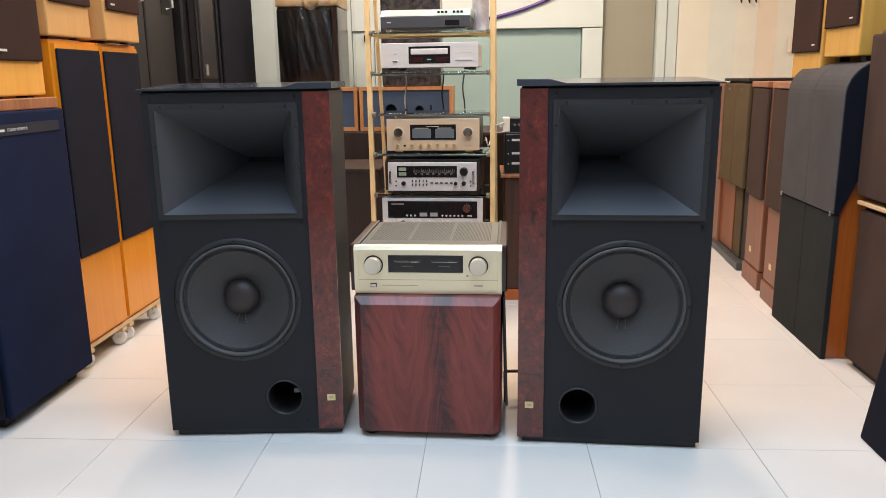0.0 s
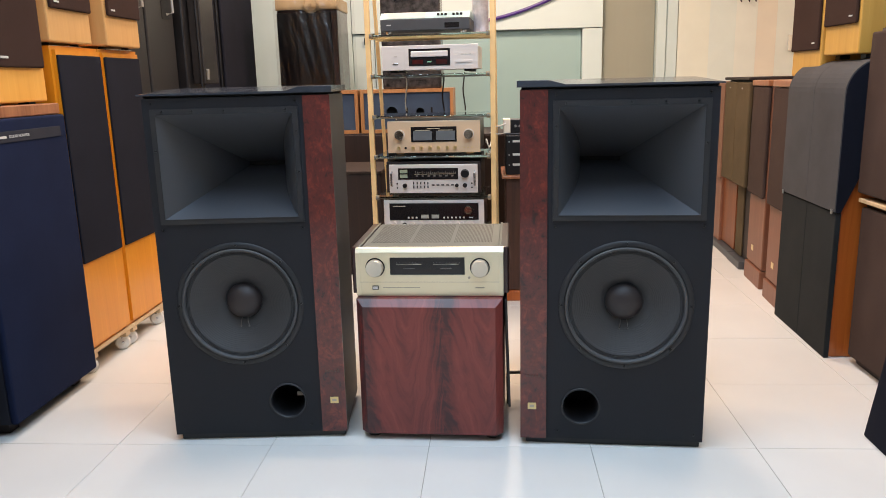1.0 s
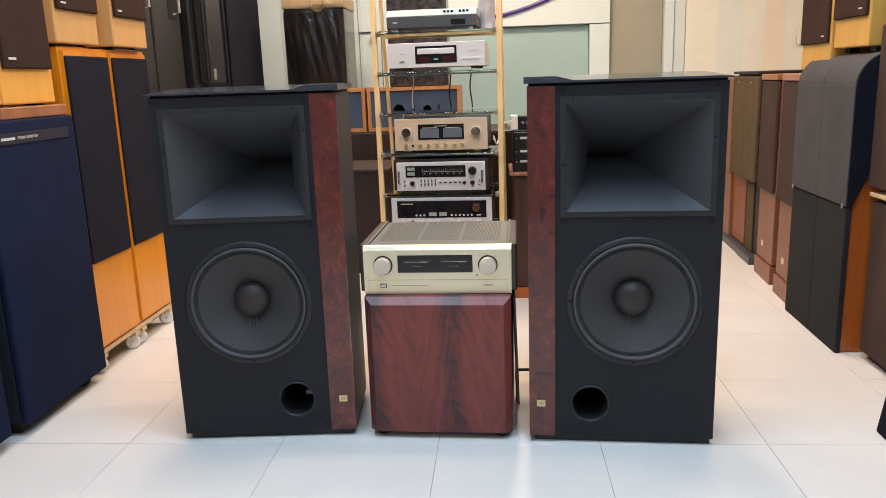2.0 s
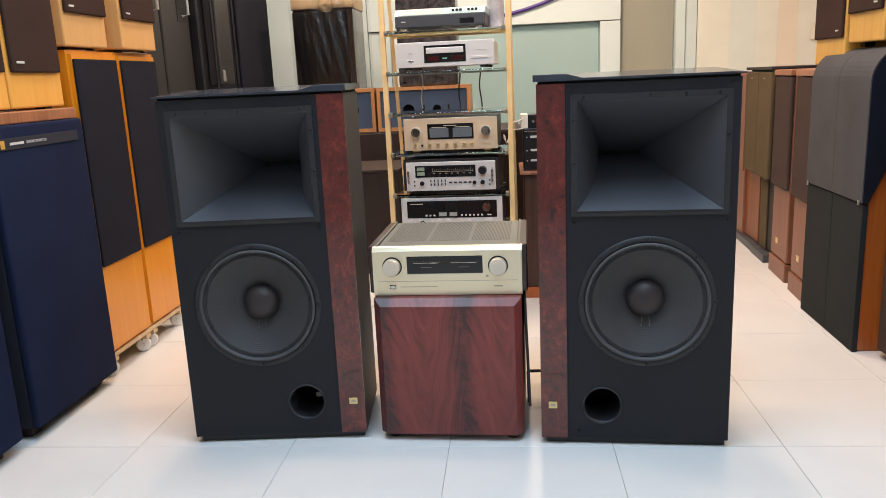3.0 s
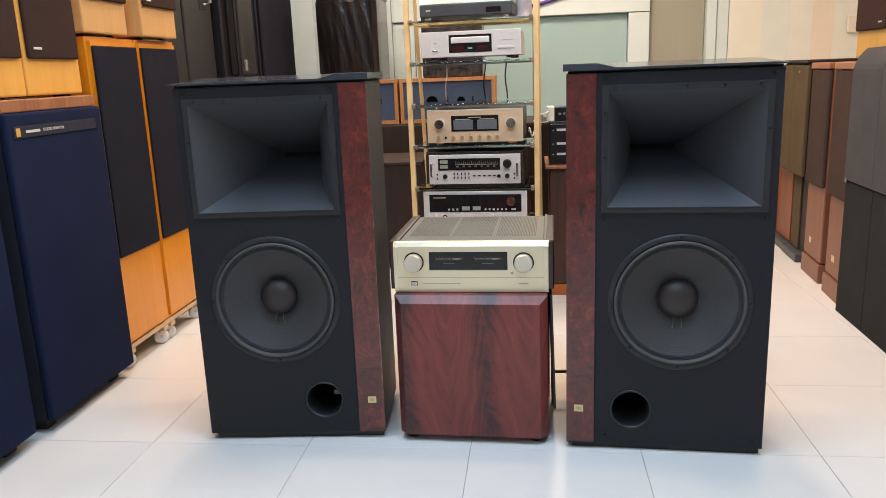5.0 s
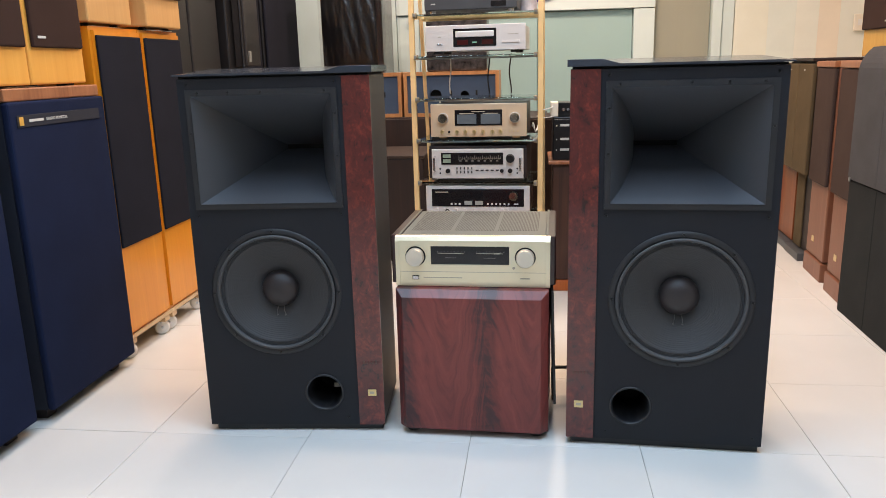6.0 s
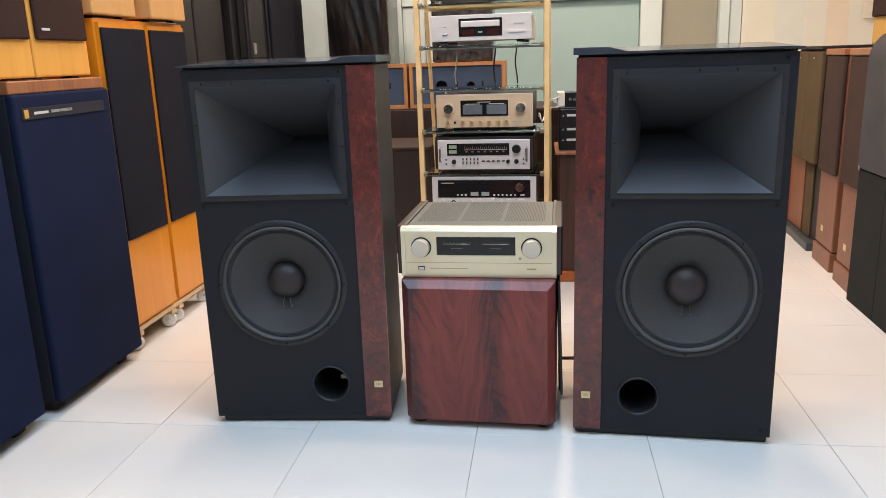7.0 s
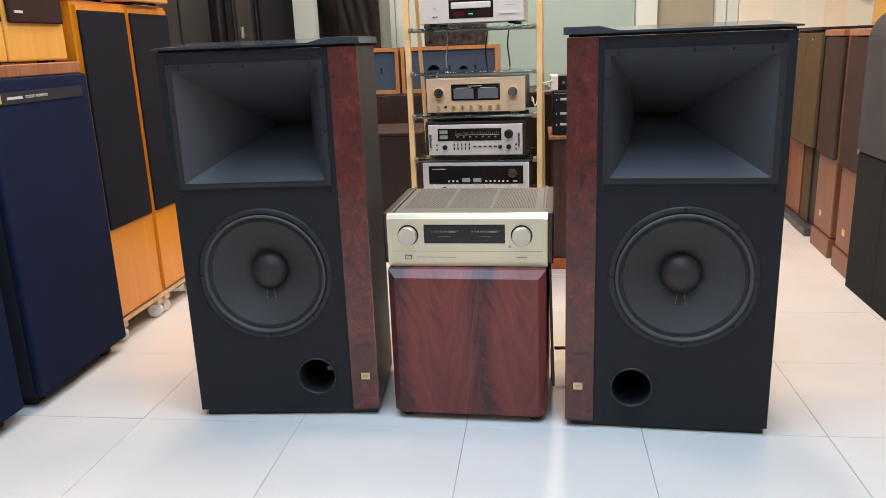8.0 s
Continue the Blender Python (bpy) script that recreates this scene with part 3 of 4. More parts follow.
for rx in (-0.286, 0.286):
    part("post", box(rx - 0.0115, rx + 0.0115, -0.0115, 0.0115, 0.03, 1.92, 0.002), BRASS, rack)
    part("foot", box(rx - 0.02, rx + 0.02, -0.02, 0.02, 0.0, 0.03, 0.004), RUBBER, rack)
    part("rear_post", rod([(rx, back_at(0.0), 0.0), (rx, back_at(1.92), 1.92)], 0.011, 4), BRASS, rack)
SHELVES = (0.20, 0.390, 0.580, 0.772, 0.958, 1.143, 1.322, 1.60)
for sz in SHELVES:
    yb = back_at(sz) - 0.016
    part("glass_shelf", box(-0.270, 0.270, -0.03, yb, sz - 0.008, sz, 0.002), SHELFGLASS, rack, "smoked glass shelf")
    for ry in (0.0, yb - 0.012):
        part("cross_bar", box(-0.2735, 0.2735, ry - 0.005, ry + 0.005, sz - (0.019 if abs(sz - 1.322) < 0.01 else 0.0145), sz - 0.0085), BRASS if abs(sz - 1.322) < 0.01 else DULLSTEEL, rack)
    for rx in (-0.266, 0.266):
        clip = part("shelf_clip", box(rx - 0.008, rx + 0.008, -0.036, -0.014, sz - 0.016, sz + 0.006, 0.002), DULLBRASS, rack)
        part("clip_knob", lathe([(0.0055, -0.046), (0.0065, -0.042), (0.0065, -0.037)], rx, sz - 0.004, 12, cap=True), DULLSTEEL, clip)


def unit(name, x0, x1, z, h, depth, front, case, label, category):
    """An audio unit on the rack: case, front panel and feet; returns the thing with x from its middle."""
    t = thing(name, RACK @ pose((x0 + x1) / 2, -0.02, z), label, category)
    w = (x1 - x0) / 2
    part("case", box(-w + 0.006, w - 0.006, 0.012, depth, 0.012, h - 0.004, 0.003), case, t)
    part("front_panel", box(-w, w, 0.0, 0.0115, 0.010, h, 0.002), front, t)
    for fx in (-w + 0.05, w - 0.05):
        for fy in (0.05, depth - 0.06):
            part("foot", box(fx - 0.018, fx + 0.018, fy - 0.018, fy + 0.018, 0.0, 0.0118, 0.003), RUBBER if front is not LUX else BRASS, t)
    return t, w


def strip(t, name, x0, x1, z0, z1, material, y=0.0, proud=0.0015):
    return part(name, box(x0, x1, y - proud, y - 0.0002, z0, z1), material, t)


# deck with a sloping control top
deck = thing("cassette_deck", RACK @ pose(-0.018, -0.02, 1.322), "grey deck with a sloping pale control panel, on a glass shelf", "audio deck")
part("case", box(-0.204, 0.204, 0.0, 0.26, 0.014, 0.066, 0.004), GREYCASE, deck, "dark grey front")
part("control_slope", extrude_yz([(0.002, 0.067), (0.035, 0.096), (0.26, 0.096), (0.26, 0.067)], -0.204, 0.204), PALEBLUE, deck, "pale grey sloping top")
for k, bx in enumerate((0.055, 0.072, 0.089, 0.125, 0.142, 0.159)):
    part("key", box(bx, bx + 0.011, 0.010, 0.022, 0.078, 0.088, 0.002), BLACKCASE, deck)
part("lid_panel", extrude_yz([(0.004, 0.0705), (0.033, 0.0965), (0.034, 0.0945), (0.005, 0.0685)], -0.19, 0.0), SILVER, deck)
strip(deck, "display", 0.09, 0.155, 0.024, 0.046, WINDOW)
strip(deck, "name_mark", -0.175, -0.155, 0.038, 0.043, PRINT)
for fx in (-0.17, 0.17):
    for fy in (0.03, 0.22):
        part("foot", lathe([(0.014, 0.0), (0.016, 0.003), (0.016, 0.0135)], 0, 0, 18, cap=True), STEEL, deck).matrix_basis = pose(fx, fy, 0, 90, 0, 0) @ Matrix.Diagonal((1, 1, -1, 1))

cd, w = unit("disc_player", -0.222, 0.222, 1.152, 0.120, 0.37, SILVER, SILVER, "silver disc player with a dark central display", "disc player")
strip(cd, "display_recess", -0.096, 0.094, 0.028, 0.104, WINDOW)
part("disc_drawer", box(-0.086, 0.084, -0.006, -0.0018, 0.068, 0.094, 0.003), SILVER, cd)
strip(cd, "name_mark", -0.012, 0.008, 0.043, 0.048, mat("green_print", (0.2, 0.5, 0.35), 0.5), 0.0, 0.0025)
strip(cd, "red_window", -0.080, -0.030, 0.036, 0.056, mat("deep_red_window", (0.05, 0.008, 0.008), 0.1), 0.0, 0.0022)
strip(cd, "red_window", 0.030, 0.080, 0.036, 0.056, mat("red_window_right", (0.04, 0.008, 0.008), 0.1), 0.0, 0.0022)
part("button", box(-0.17, -0.145, -0.004, 0, 0.036, 0.042, 0.001), STEEL, cd)
part("button", box(0.120, 0.195, -0.004, 0, 0.040, 0.050, 0.001), SILVER, cd)
strip(cd, "small_print", -0.165, -0.150, 0.070, 0.073, PRINT_DIM)
strip(cd, "small_print", 0.145, 0.19, 0.075, 0.077, PRINT_DIM)

lux, w = unit("stereo_amplifier", -0.208, 0.226, 0.775, 0.157, 0.38, LUX, BLACKCASE, "pale gold stereo amplifier with twin meters and round knobs", "amplifier")
strip(lux, "meter_window", -0.106, 0.108, 0.060, 0.130, WINDOW, 0.0, 0.002)
for mx in (-0.052, 0.056):
    strip(lux, "meter_face", mx - 0.044, mx + 0.044, 0.068, 0.110, mat("lit_meter_face", (0.11, 0.13, 0.145), 0.3), 0.0, 0.003)
    strip(lux, "meter_arc", mx - 0.034, mx + 0.034, 0.112, 0.115, PRINT_DIM, 0.0, 0.003)
knob(lux, -0.160, 0.094, 0.0215, 0.022, 0.0, KNOBFACE, SILVER)
knob(lux, 0.164, 0.094, 0.0215, 0.022, 0.0, KNOBFACE, SILVER)
for kx in (-0.165, -0.098, -0.058, -0.018, 0.022, 0.064, 0.100):
    knob(lux, kx, 0.033, 0.0085, 0.012, 0.0, GOLD, False, "small_knob")
part("lever", lathe([(0.0055, -0.004), (0.0055, 0.0)], -0.133, 0.033, 12, cap=True), SCREW, lux)
for kx in (0.142, 0.160, 0.178):
    strip(lux, "indicator", kx - 0.003, kx + 0.003, 0.030, 0.036, GOLD)
strip(lux, "name_mark", -0.03, 0.03, 0.120, 0.123, PRINT_DIM, 0.0, 0.003)

rec, w = unit("stereo_receiver", -0.208, 0.212, 0.585, 0.145, 0.36, SILVER, ROSEWOOD, "silver stereo receiver with a black dial window", "receiver")
part("wood_top", box(-0.222, 0.222, 0.006, 0.36, 0.146, 0.158, 0.002), DARKWOOD, rec, "dark wooden case top")
for s in (-1, 1):
    part("wood_cheek", box(min(s * 0.212, s * 0.224), max(s * 0.212, s * 0.224), 0.006, 0.36, 0.012, 0.1455, 0.002), DARKWOOD, rec)
    part("rack_handle", rod([(s * 0.196, -0.001, 0.045), (s * 0.196, -0.022, 0.05), (s * 0.196, -0.022, 0.105), (s * 0.196, -0.001, 0.11)], 0.005), STEEL, rec)
dial = strip(rec, "dial_window", -0.166, 0.118, 0.074, 0.128, WINDOW, 0.0, 0.002)
for k in range(22):
    strip(dial, "dial_mark", -0.085 + k * 0.009, -0.0825 + k * 0.009, 0.104, 0.110 + 0.005 * (k % 4 == 0), TICK, 0.0, 0.003)
strip(dial, "dial_line", -0.088, 0.108, 0.099, 0.1006, PRINT_DIM, 0.0, 0.003)
for k in range(7):
    strip(dial, "scale_number", -0.082 + k * 0.028, -0.072 + k * 0.028, 0.088, 0.094, TICK, 0.0, 0.003)
for mz in (0.083, 0.105):
    strip(dial, "tuning_meter", -0.158, -0.122, mz, mz + 0.016, mat("meter_green", (0.24, 0.30, 0.22), 0.4), 0.0, 0.003)
knob(rec, 0.150, 0.101, 0.0175, 0.018, 0.0, BLACKCASE)
knob(rec, 0.150, 0.046, 0.0105, 0.014, 0.0, BLACKCASE, False)
knob(rec, 0.112, 0.046, 0.0085, 0.014, 0.0, BLACKCASE, False)
knob(rec, -0.135, 0.046, 0.0105, 0.014, 0.0, BLACKCASE, False)
for k in range(5):
    for mz in (0.034, 0.052):
        part("push_switch", box(-0.096 + k * 0.017, -0.091 + k * 0.017, -0.005, 0, mz, mz + 0.011, 0.001), BLACKCASE, rec)
for k in range(5):
    part("rocker_switch", box(-0.008 + k * 0.023, 0.006 + k * 0.023, -0.004, 0, 0.045, 0.051, 0.001), BLACKCASE, rec)
for s in (-0.172, 0.182):
    for mz in (0.035, 0.055):
        part("jack", lathe([(0.004, -0.002), (0.004, 0.0)], s, mz, 10, cap=True), SCREW, rec)

rx2, w = unit("large_receiver", -0.240, 0.240, 0.393, 0.168, 0.37, SILVER, ROSEWOOD, "large silver receiver with a wide black dial and many knobs", "receiver")
dial = strip(rx2, "dial_window", -0.212, 0.214, 0.072, 0.153, WINDOW, 0.0, 0.002)
strip(dial, "name_mark", -0.195, -0.135, 0.137, 0.141, PRINT_DIM, 0.0, 0.003)
for k in range(3):
    strip(dial, "indicator", -0.125 + k * 0.019, -0.116 + k * 0.019, 0.080, 0.088, PRINT, 0.0, 0.003)
for mx in (-0.06, -0.01):
    strip(dial, "level_meter", mx, mx + 0.036, 0.080, 0.098, mat("meter_grey", (0.30, 0.31, 0.28), 0.4), 0.0, 0.003)
for k in range(6):
    strip(dial, "indicator", 0.045 + k * 0.019, 0.053 + k * 0.019, 0.080, 0.088, PRINT, 0.0, 0.003)
strip(dial, "indicator", 0.168, 0.188, 0.081, 0.087, PRINT, 0.0, 0.003)
knob(rx2, 0.166, 0.121, 0.0195, 0.02, -0.002, KNOBFACE)
for kx, kr in ((-0.19, 0.010), (-0.155, 0.009), (-0.10, 0.009), (-0.06, 0.009), (-0.02, 0.009), (0.035, 0.016), (0.08, 0.007), (0.115, 0.009), (0.135, 0.009), (0.165, 0.009), (0.18, 0.009)):
    knob(rx2, kx, 0.056, kr, 0.016, 0.0, SILVER, False, "small_knob")
for k, (a, c) in enumerate((((-0.235, 0.60), (-0.19, 0.44)), ((-0.16, 0.44), (-0.12, 0.40)))):
    pts = [RACK @ Vector((a[0] + 0.012 * math.sin(2.6 * i / 10) + (c[0] - a[0]) * i / 10, -0.045 - 0.03 * math.sin(math.pi * i / 10), 0.42 + 0.055 * math.sin(math.pi * i / 10) - 0.03 * i / 10)) for i in range(11)]
    tagged(part("signal_lead", rod(pts, 0.003, 6), (WHITEWIRE, RUBBER)[k], None), ("white", "black")[k] + " signal lead looping before the large receiver", "cable")
for k, (cx0, z0, z1, m_) in enumerate(((-0.17, 1.15, 0.965, WHITEWIRE), (0.02, 1.15, 0.962, RUBBER), (0.125, 1.15, 0.962, RUBBER))):
    pts = [RACK @ Vector((cx0 + 0.005 * math.sin(i * 0.6 + k), 0.33, z0 + (z1 - z0) * i / 10)) for i in range(11)]
    tagged(part("hanging_lead", rod(pts, 0.0035, 6), m_, None), "thin lead hanging behind the rack's glass shelves", "cable", "leads behind the rack")
pts = [RACK @ Vector((0.23 + 0.05 * i / 10, 0.36 - 0.1 * math.sin(i * 0.5), 0.80 + 0.02 * math.sin(i * 1.1))) for i in range(11)]
tagged(part("signal_lead", rod(pts, 0.004, 6), WHITEWIRE, None), "white lead lying on a glass shelf", "cable")
pts = [RACK @ Vector((-0.24 + 0.02 * math.sin(i * 0.7), 0.38, 0.95 - 0.055 * i)) for i in range(11)]
tagged(part("hanging_lead", rod(pts, 0.0045, 6), WHITEWIRE, None), "white lead hanging down behind the rack", "cable", "leads behind the rack")
tube = lathe([(0.040, 0.0), (0.040, 0.30)], 0, 0, 24, cap=True)
tt = part("paper_tube", tube, mat("printed_paper", (0.62, 0.58, 0.62), 0.6, var=0.3, scale=18), None)
tt.matrix_world = RACK @ pose(0.216, 0.25, 1.322, 90, 0, 0) @ Matrix.Diagonal((1, 1, -1, 1))
tagged(tt, "pale printed paper roll standing on a glass shelf", "paper roll")

# ---- behind the rack ----
for x0, x1 in ((-0.64, -0.035), (-1.2, -0.655)):
    bs = thing("blue_front_speaker", pose((x0 + x1) / 2, 5.0, 0.785), "loudspeaker on its side with slate blue front and orange wood frame", "loudspeaker", "blue fronted speakers")
    w = (x1 - x0) / 2
    part("frame", pierced(rect(-w, w, 0, 0.278), [rect(-w + 0.022, w - 0.022, 0.022, 0.256)], 0.0, 0.30), FRAMEWOOD, bs, "orange wood frame")
    fr = part("baffle", pierced(rect(-w + 0.0225, w - 0.0225, 0.0225, 0.2555), [circle(-0.10, 0.13, 0.038, 24), circle(0.085, 0.13, 0.028, 24)], 0.014, 0.05), BLUEBAFFLE, bs, "slate blue front")
    part("port_inside", box(-w + 0.03, w - 0.03, 0.06, 0.07, 0.03, 0.25), VOID, fr)
    part("back", box(-w + 0.001, w - 0.001, 0.301, 0.31, 0.001, 0.277), DARKWOOD, bs)
    for sx in (-0.17, 0.0, 0.16):
        part("slot_mark", box(sx - 0.006, sx + 0.006, 0.011, 0.0138, 0.125, 0.16), VOID, fr)
dk = thing("dark_cabinet", pose(-0.45, 4.98, 0), "dark walnut cabinet carrying the blue fronted speakers", "cabinet")
part("body", box(-0.72, 0.72, 0.02, 0.45, 0.06, 0.785, 0.005), DARKWOOD, dk)
part("plinth", box(-0.70, 0.70, 0.04, 0.43, 0.0, 0.059), BLACKCASE, dk)
for dx in (-0.355, 0.355):
    part("door", box(dx - 0.345, dx + 0.345, 0.0, 0.0195, 0.075, 0.775, 0.004), DARKWOOD, dk)
parcel = thing("wrapped_speaker", pose(-0.30, 5.02, 1.0635), "dark speaker in clear wrapping on the blue fronted speaker", "loudspeaker")
WRAP = mat("dark_wrapping", (0.035, 0.032, 0.033), 0.22, var=0.9, scale=30, bump=0.7, bscale=45)
part("wrapped_body", box(-0.19, 0.19, 0.0, 0.26, 0.0, 0.60, 0.012), WRAP, parcel)
part("top_board", box(-0.195, 0.195, -0.004, 0.264, 0.601, 0.68, 0.004), CARDBOARD, parcel)
part("ring_disc", lathe([(0.06, -0.005), (0.06, -0.012), (0.045, -0.016), (0.03, -0.012), (0.0002, -0.014)], -0.02, 0.61, 28), CARDBOARD, parcel)
lowc = thing("low_cabinet", pose(-0.63, 4.35, 0), "low dark walnut cabinet with a worn top, coloured lighter as lit", "cabinet")
part("body", box(-0.22, 0.20, 0.0, 0.5, 0.0, 0.595, 0.004), DARKWOOD, lowc)
# worn top; its lighter brown also holds the light falling on it
part("top", box(-0.225, 0.205, -0.006, 0.51, 0.596, 0.614, 0.004), wood("lit_worn_brown_top", (0.018, 0.011, 0.008), (0.042, 0.025, 0.018), 0.7), lowc)
tall = thing("tall_dark_cabinet", pose(0.40, 4.55, 0), "tall dark brown loudspeaker cabinet behind the rack", "loudspeaker")
part("body", box(-0.25, 0.30, 0.0, 0.42, 0.0, 0.80, 0.005), DARKWOOD, tall)
part("grille", box(-0.235, 0.285, -0.018, -0.0005, 0.10, 0.79, 0.005), cloth("dark_brown_cloth", (0.022, 0.014, 0.011)), tall)
stand = thing("wooden_stand", pose(0.47, 3.80, 0), "red-brown wooden speaker cabinet standing as a side table", "stand")
part("body", box(-0.195, 0.20, 0.0, 0.38, 0.055, 0.628, 0.004), wood("brown_mahogany", (0.032, 0.013, 0.008), (0.085, 0.032, 0.018), 0.5), stand)
part("top", box(-0.215, 0.22, -0.02, 0.40, 0.629, 0.645, 0.004), TEAK, stand, "red-brown shelf edge")
part("plinth", box(-0.205, 0.21, -0.012, 0.39, 0.0, 0.054, 0.004), REDWOOD, stand)
gear = thing("black_power_unit", pose(0.46, 3.82, 0.6455), "black power unit with white labels on a wooden stand", "audio unit")
part("case", box(-0.185, 0.19, 0.0, 0.28, 0.0, 0.205, 0.004), BLACKCASE, gear)
for zz in (0.045, 0.095, 0.16):
    strip(gear, "label_bar", -0.150, -0.108, zz, zz + 0.011, PRINT)
    strip(gear, "label_line", -0.17, -0.165, zz, zz + 0.006, PRINT)
strip(gear, "trim_line", -0.18, 0.185, 0.190, 0.194, STEEL)
small = thing("small_switch_box", pose(0.40, 3.83, 0.851), "small black unit with a cream end on the power unit", "audio unit")
part("case", box(-0.10, 0.10, 0.0, 0.12, 0.0, 0.066, 0.003), BLACKCASE, small)
part("end_cap", box(-0.135, -0.1005, -0.004, 0.12, 0.0, 0.068, 0.003), CREAM, small)
for kx in (-0.075, -0.055):
    part("dial", lathe([(0.007, -0.008), (0.007, 0.0)], kx, 0.034, 12, cap=True), STEEL, small)
for k in range(2):
    tagged(part("white_lead", rod(hang((0.20, 3.62, 0.90 - 0.03 * k), (0.30, 3.90, 0.91 - 0.05 * k), 0.012), 0.003, 6), WHITEWIRE, None), "thin white lead from the rack to the switch box", "cable", "white leads")

# plastic-wrapped tall speaker before the partition
wr = thing("wrapped_speaker", pose(-1.05, 5.38, 0), "tall black loudspeaker wrapped in crumpled clear plastic film", "loudspeaker")
part("cabinet", box(-0.20, 0.215, 0.0, 0.38, 0.0, 1.60, 0.006), ROSEWOOD, wr)
part("grille", box(-0.20, 0.175, -0.02, -0.0005, 0.06, 1.585, 0.006), mat("black_wrapped_front", (0.006, 0.005, 0.005), 0.4, var=0.5, scale=9), wr)
part("top_board", box(-0.205, 0.22, -0.02, 0.385, 1.601, 1.68, 0.004), CARDBOARD, wr)
part("ring_disc", lathe([(0.058, -0.021), (0.058, -0.026), (0.046, -0.028), (0.040, -0.023), (0.012, -0.0225), (0.010, -0.028), (0.0002, -0.028)], 0.04, 1.635, 32), CARDBOARD, wr)
fm, fn, flk, fb = nodes_of("clear_film")
fn.remove(fb)
gloss, clear, mixs, fres = fn.new("ShaderNodeBsdfGlossy"), fn.new("ShaderNodeBsdfTransparent"), fn.new("ShaderNodeMixShader"), fn.new("ShaderNodeFresnel")
gloss.inputs["Roughness"].default_value, fres.inputs["IOR"].default_value = 0.2, 1.85
clear.inputs["Color"].default_value = (0.93, 0.93, 0.93, 1)
flk.new(fres.outputs[0], mixs.inputs[0])
flk.new(clear.outputs[0], mixs.inputs[1])
flk.new(gloss.outputs[0], mixs.inputs[2])
flk.new(mixs.outputs[0], fn["Material Output"].inputs["Surface"])
bm = bmesh.new()
cols, rows_ = 84, 130
grid = [[None] * (cols + 1) for _ in range(rows_ + 1)]
for j in range(rows_ + 1):
    for i in range(cols + 1):
        u, v = i / cols, j / rows_
        gx = -0.215 + 0.53 * u
        gz = 1.66 - 0.98 * v
        fold = 0.014 * noise.noise((gx * 7, gz * 1.6, 1.7)) + 0.006 * noise.noise((gx * 26 + gz * 4, gz * 3.5, 4.1)) + 0.0035 * abs(noise.noise((gx * 48 + gz * 10, gz * 16, 9.0))) + 0.0022 * abs(noise.noise((gx * 95 - gz * 20, gz * 40, 2.0)))
        gy = -0.045 + fold + (0.0 if u < 0.86 else (u - 0.86) * 1.2)
        grid[j][i] = bm.verts.new((gx, gy, gz))
for j in range(rows_):
    for i in range(cols):
        bm.faces.new((grid[j][i], grid[j][i + 1], grid[j + 1][i + 1], grid[j + 1][i]))
part("plastic_film", bm, fm, wr, "crumpled clear plastic film", True)


# ---- rows of speakers along the sides: built facing -y, then turned ----
def left_pose(y_mid, x=-1.36, z=0.0, turn=0.0):
    return pose(x, y_mid, z, 0, 0, 90 + turn)


def right_pose(y_mid, x=1.55, z=0.0, turn=0.0):
    return pose(x, y_mid, z, 0, 0, -90 + turn)


def boxed_speaker(name, m, w, d, z0, z1, body_mat, grille_mat, g, label, group="", grille_proud=0.018, bevel=0.006, mark=None, thick=0.018):
    """A wooden cabinet with a front frame and a cloth grille, g = (x0, x1, z0, z1)."""
    t = thing(name, m, label, "loudspeaker", group)
    part("cabinet", box(-w / 2, w / 2, 0.0, d, z0, z1, bevel), body_mat, t)
    gr = part("grille", box(g[0], g[1], -grille_proud, -0.0006, g[2], g[3], min(0.008, grille_proud * 0.45), 3), grille_mat, t, "cloth covered grille")
    if mark:
        part("name_mark", box(mark[0], mark[1], -grille_proud - 0.003, -grille_proud - 0.0002, mark[2], mark[3], 0.0008), PRINT, gr)
    return t


# navy studio monitors
def navy_monitor(m, w, label):
    t = thing("studio_monitor", m, label, "loudspeaker", "navy studio monitors")
    part("cabinet", box(-w / 2 + 0.004, w / 2 - 0.012, 0.027, 0.44, 0.042, 1.0275, 0.004), NAVYBODY, t, "blue-black cabinet")
    part("top_board", box(-w / 2 + 0.002, w / 2 - 0.010, 0.010, 0.445, 1.029, 1.068, 0.004), TEAK, t, "orange-brown wood top")
    gr = part("grille", box(-w / 2, w / 2, 0.0, 0.0262, 0.044, 1.028, 0.009, 3), NAVY, t, "navy cloth grille")
    plate_ = part("name_strip", box(-w / 2 + 0.03, w / 2 - 0.045, -0.003, -0.0002, 0.952, 0.988, 0.001), NAVYBODY, gr, "blue-black name strip")
    part("emblem", box(-w / 2 + 0.038, -w / 2 + 0.058, -0.005, -0.0032, 0.957, 0.983, 0.001), EMBLEM, plate_)
    part("model_bar", box(-w / 2 + 0.085, -w / 2 + 0.155, -0.004, -0.0032, 0.966, 0.974), PRINT, plate_)
    lettering("lettering", "STUDIO MONITOR", 0.013, PRINT, plate_, Matrix.Translation((-w / 2 + 0.225, -0.0036, 0.970)))
    for fx in (-w / 2 + 0.06, w / 2 - 0.06):
        for fy in (0.08, 0.38):
            part("foot", box(fx - 0.025, fx + 0.025, fy - 0.025, fy + 0.025, 0.0, 0.0415), DARKWOOD, t)
    return t


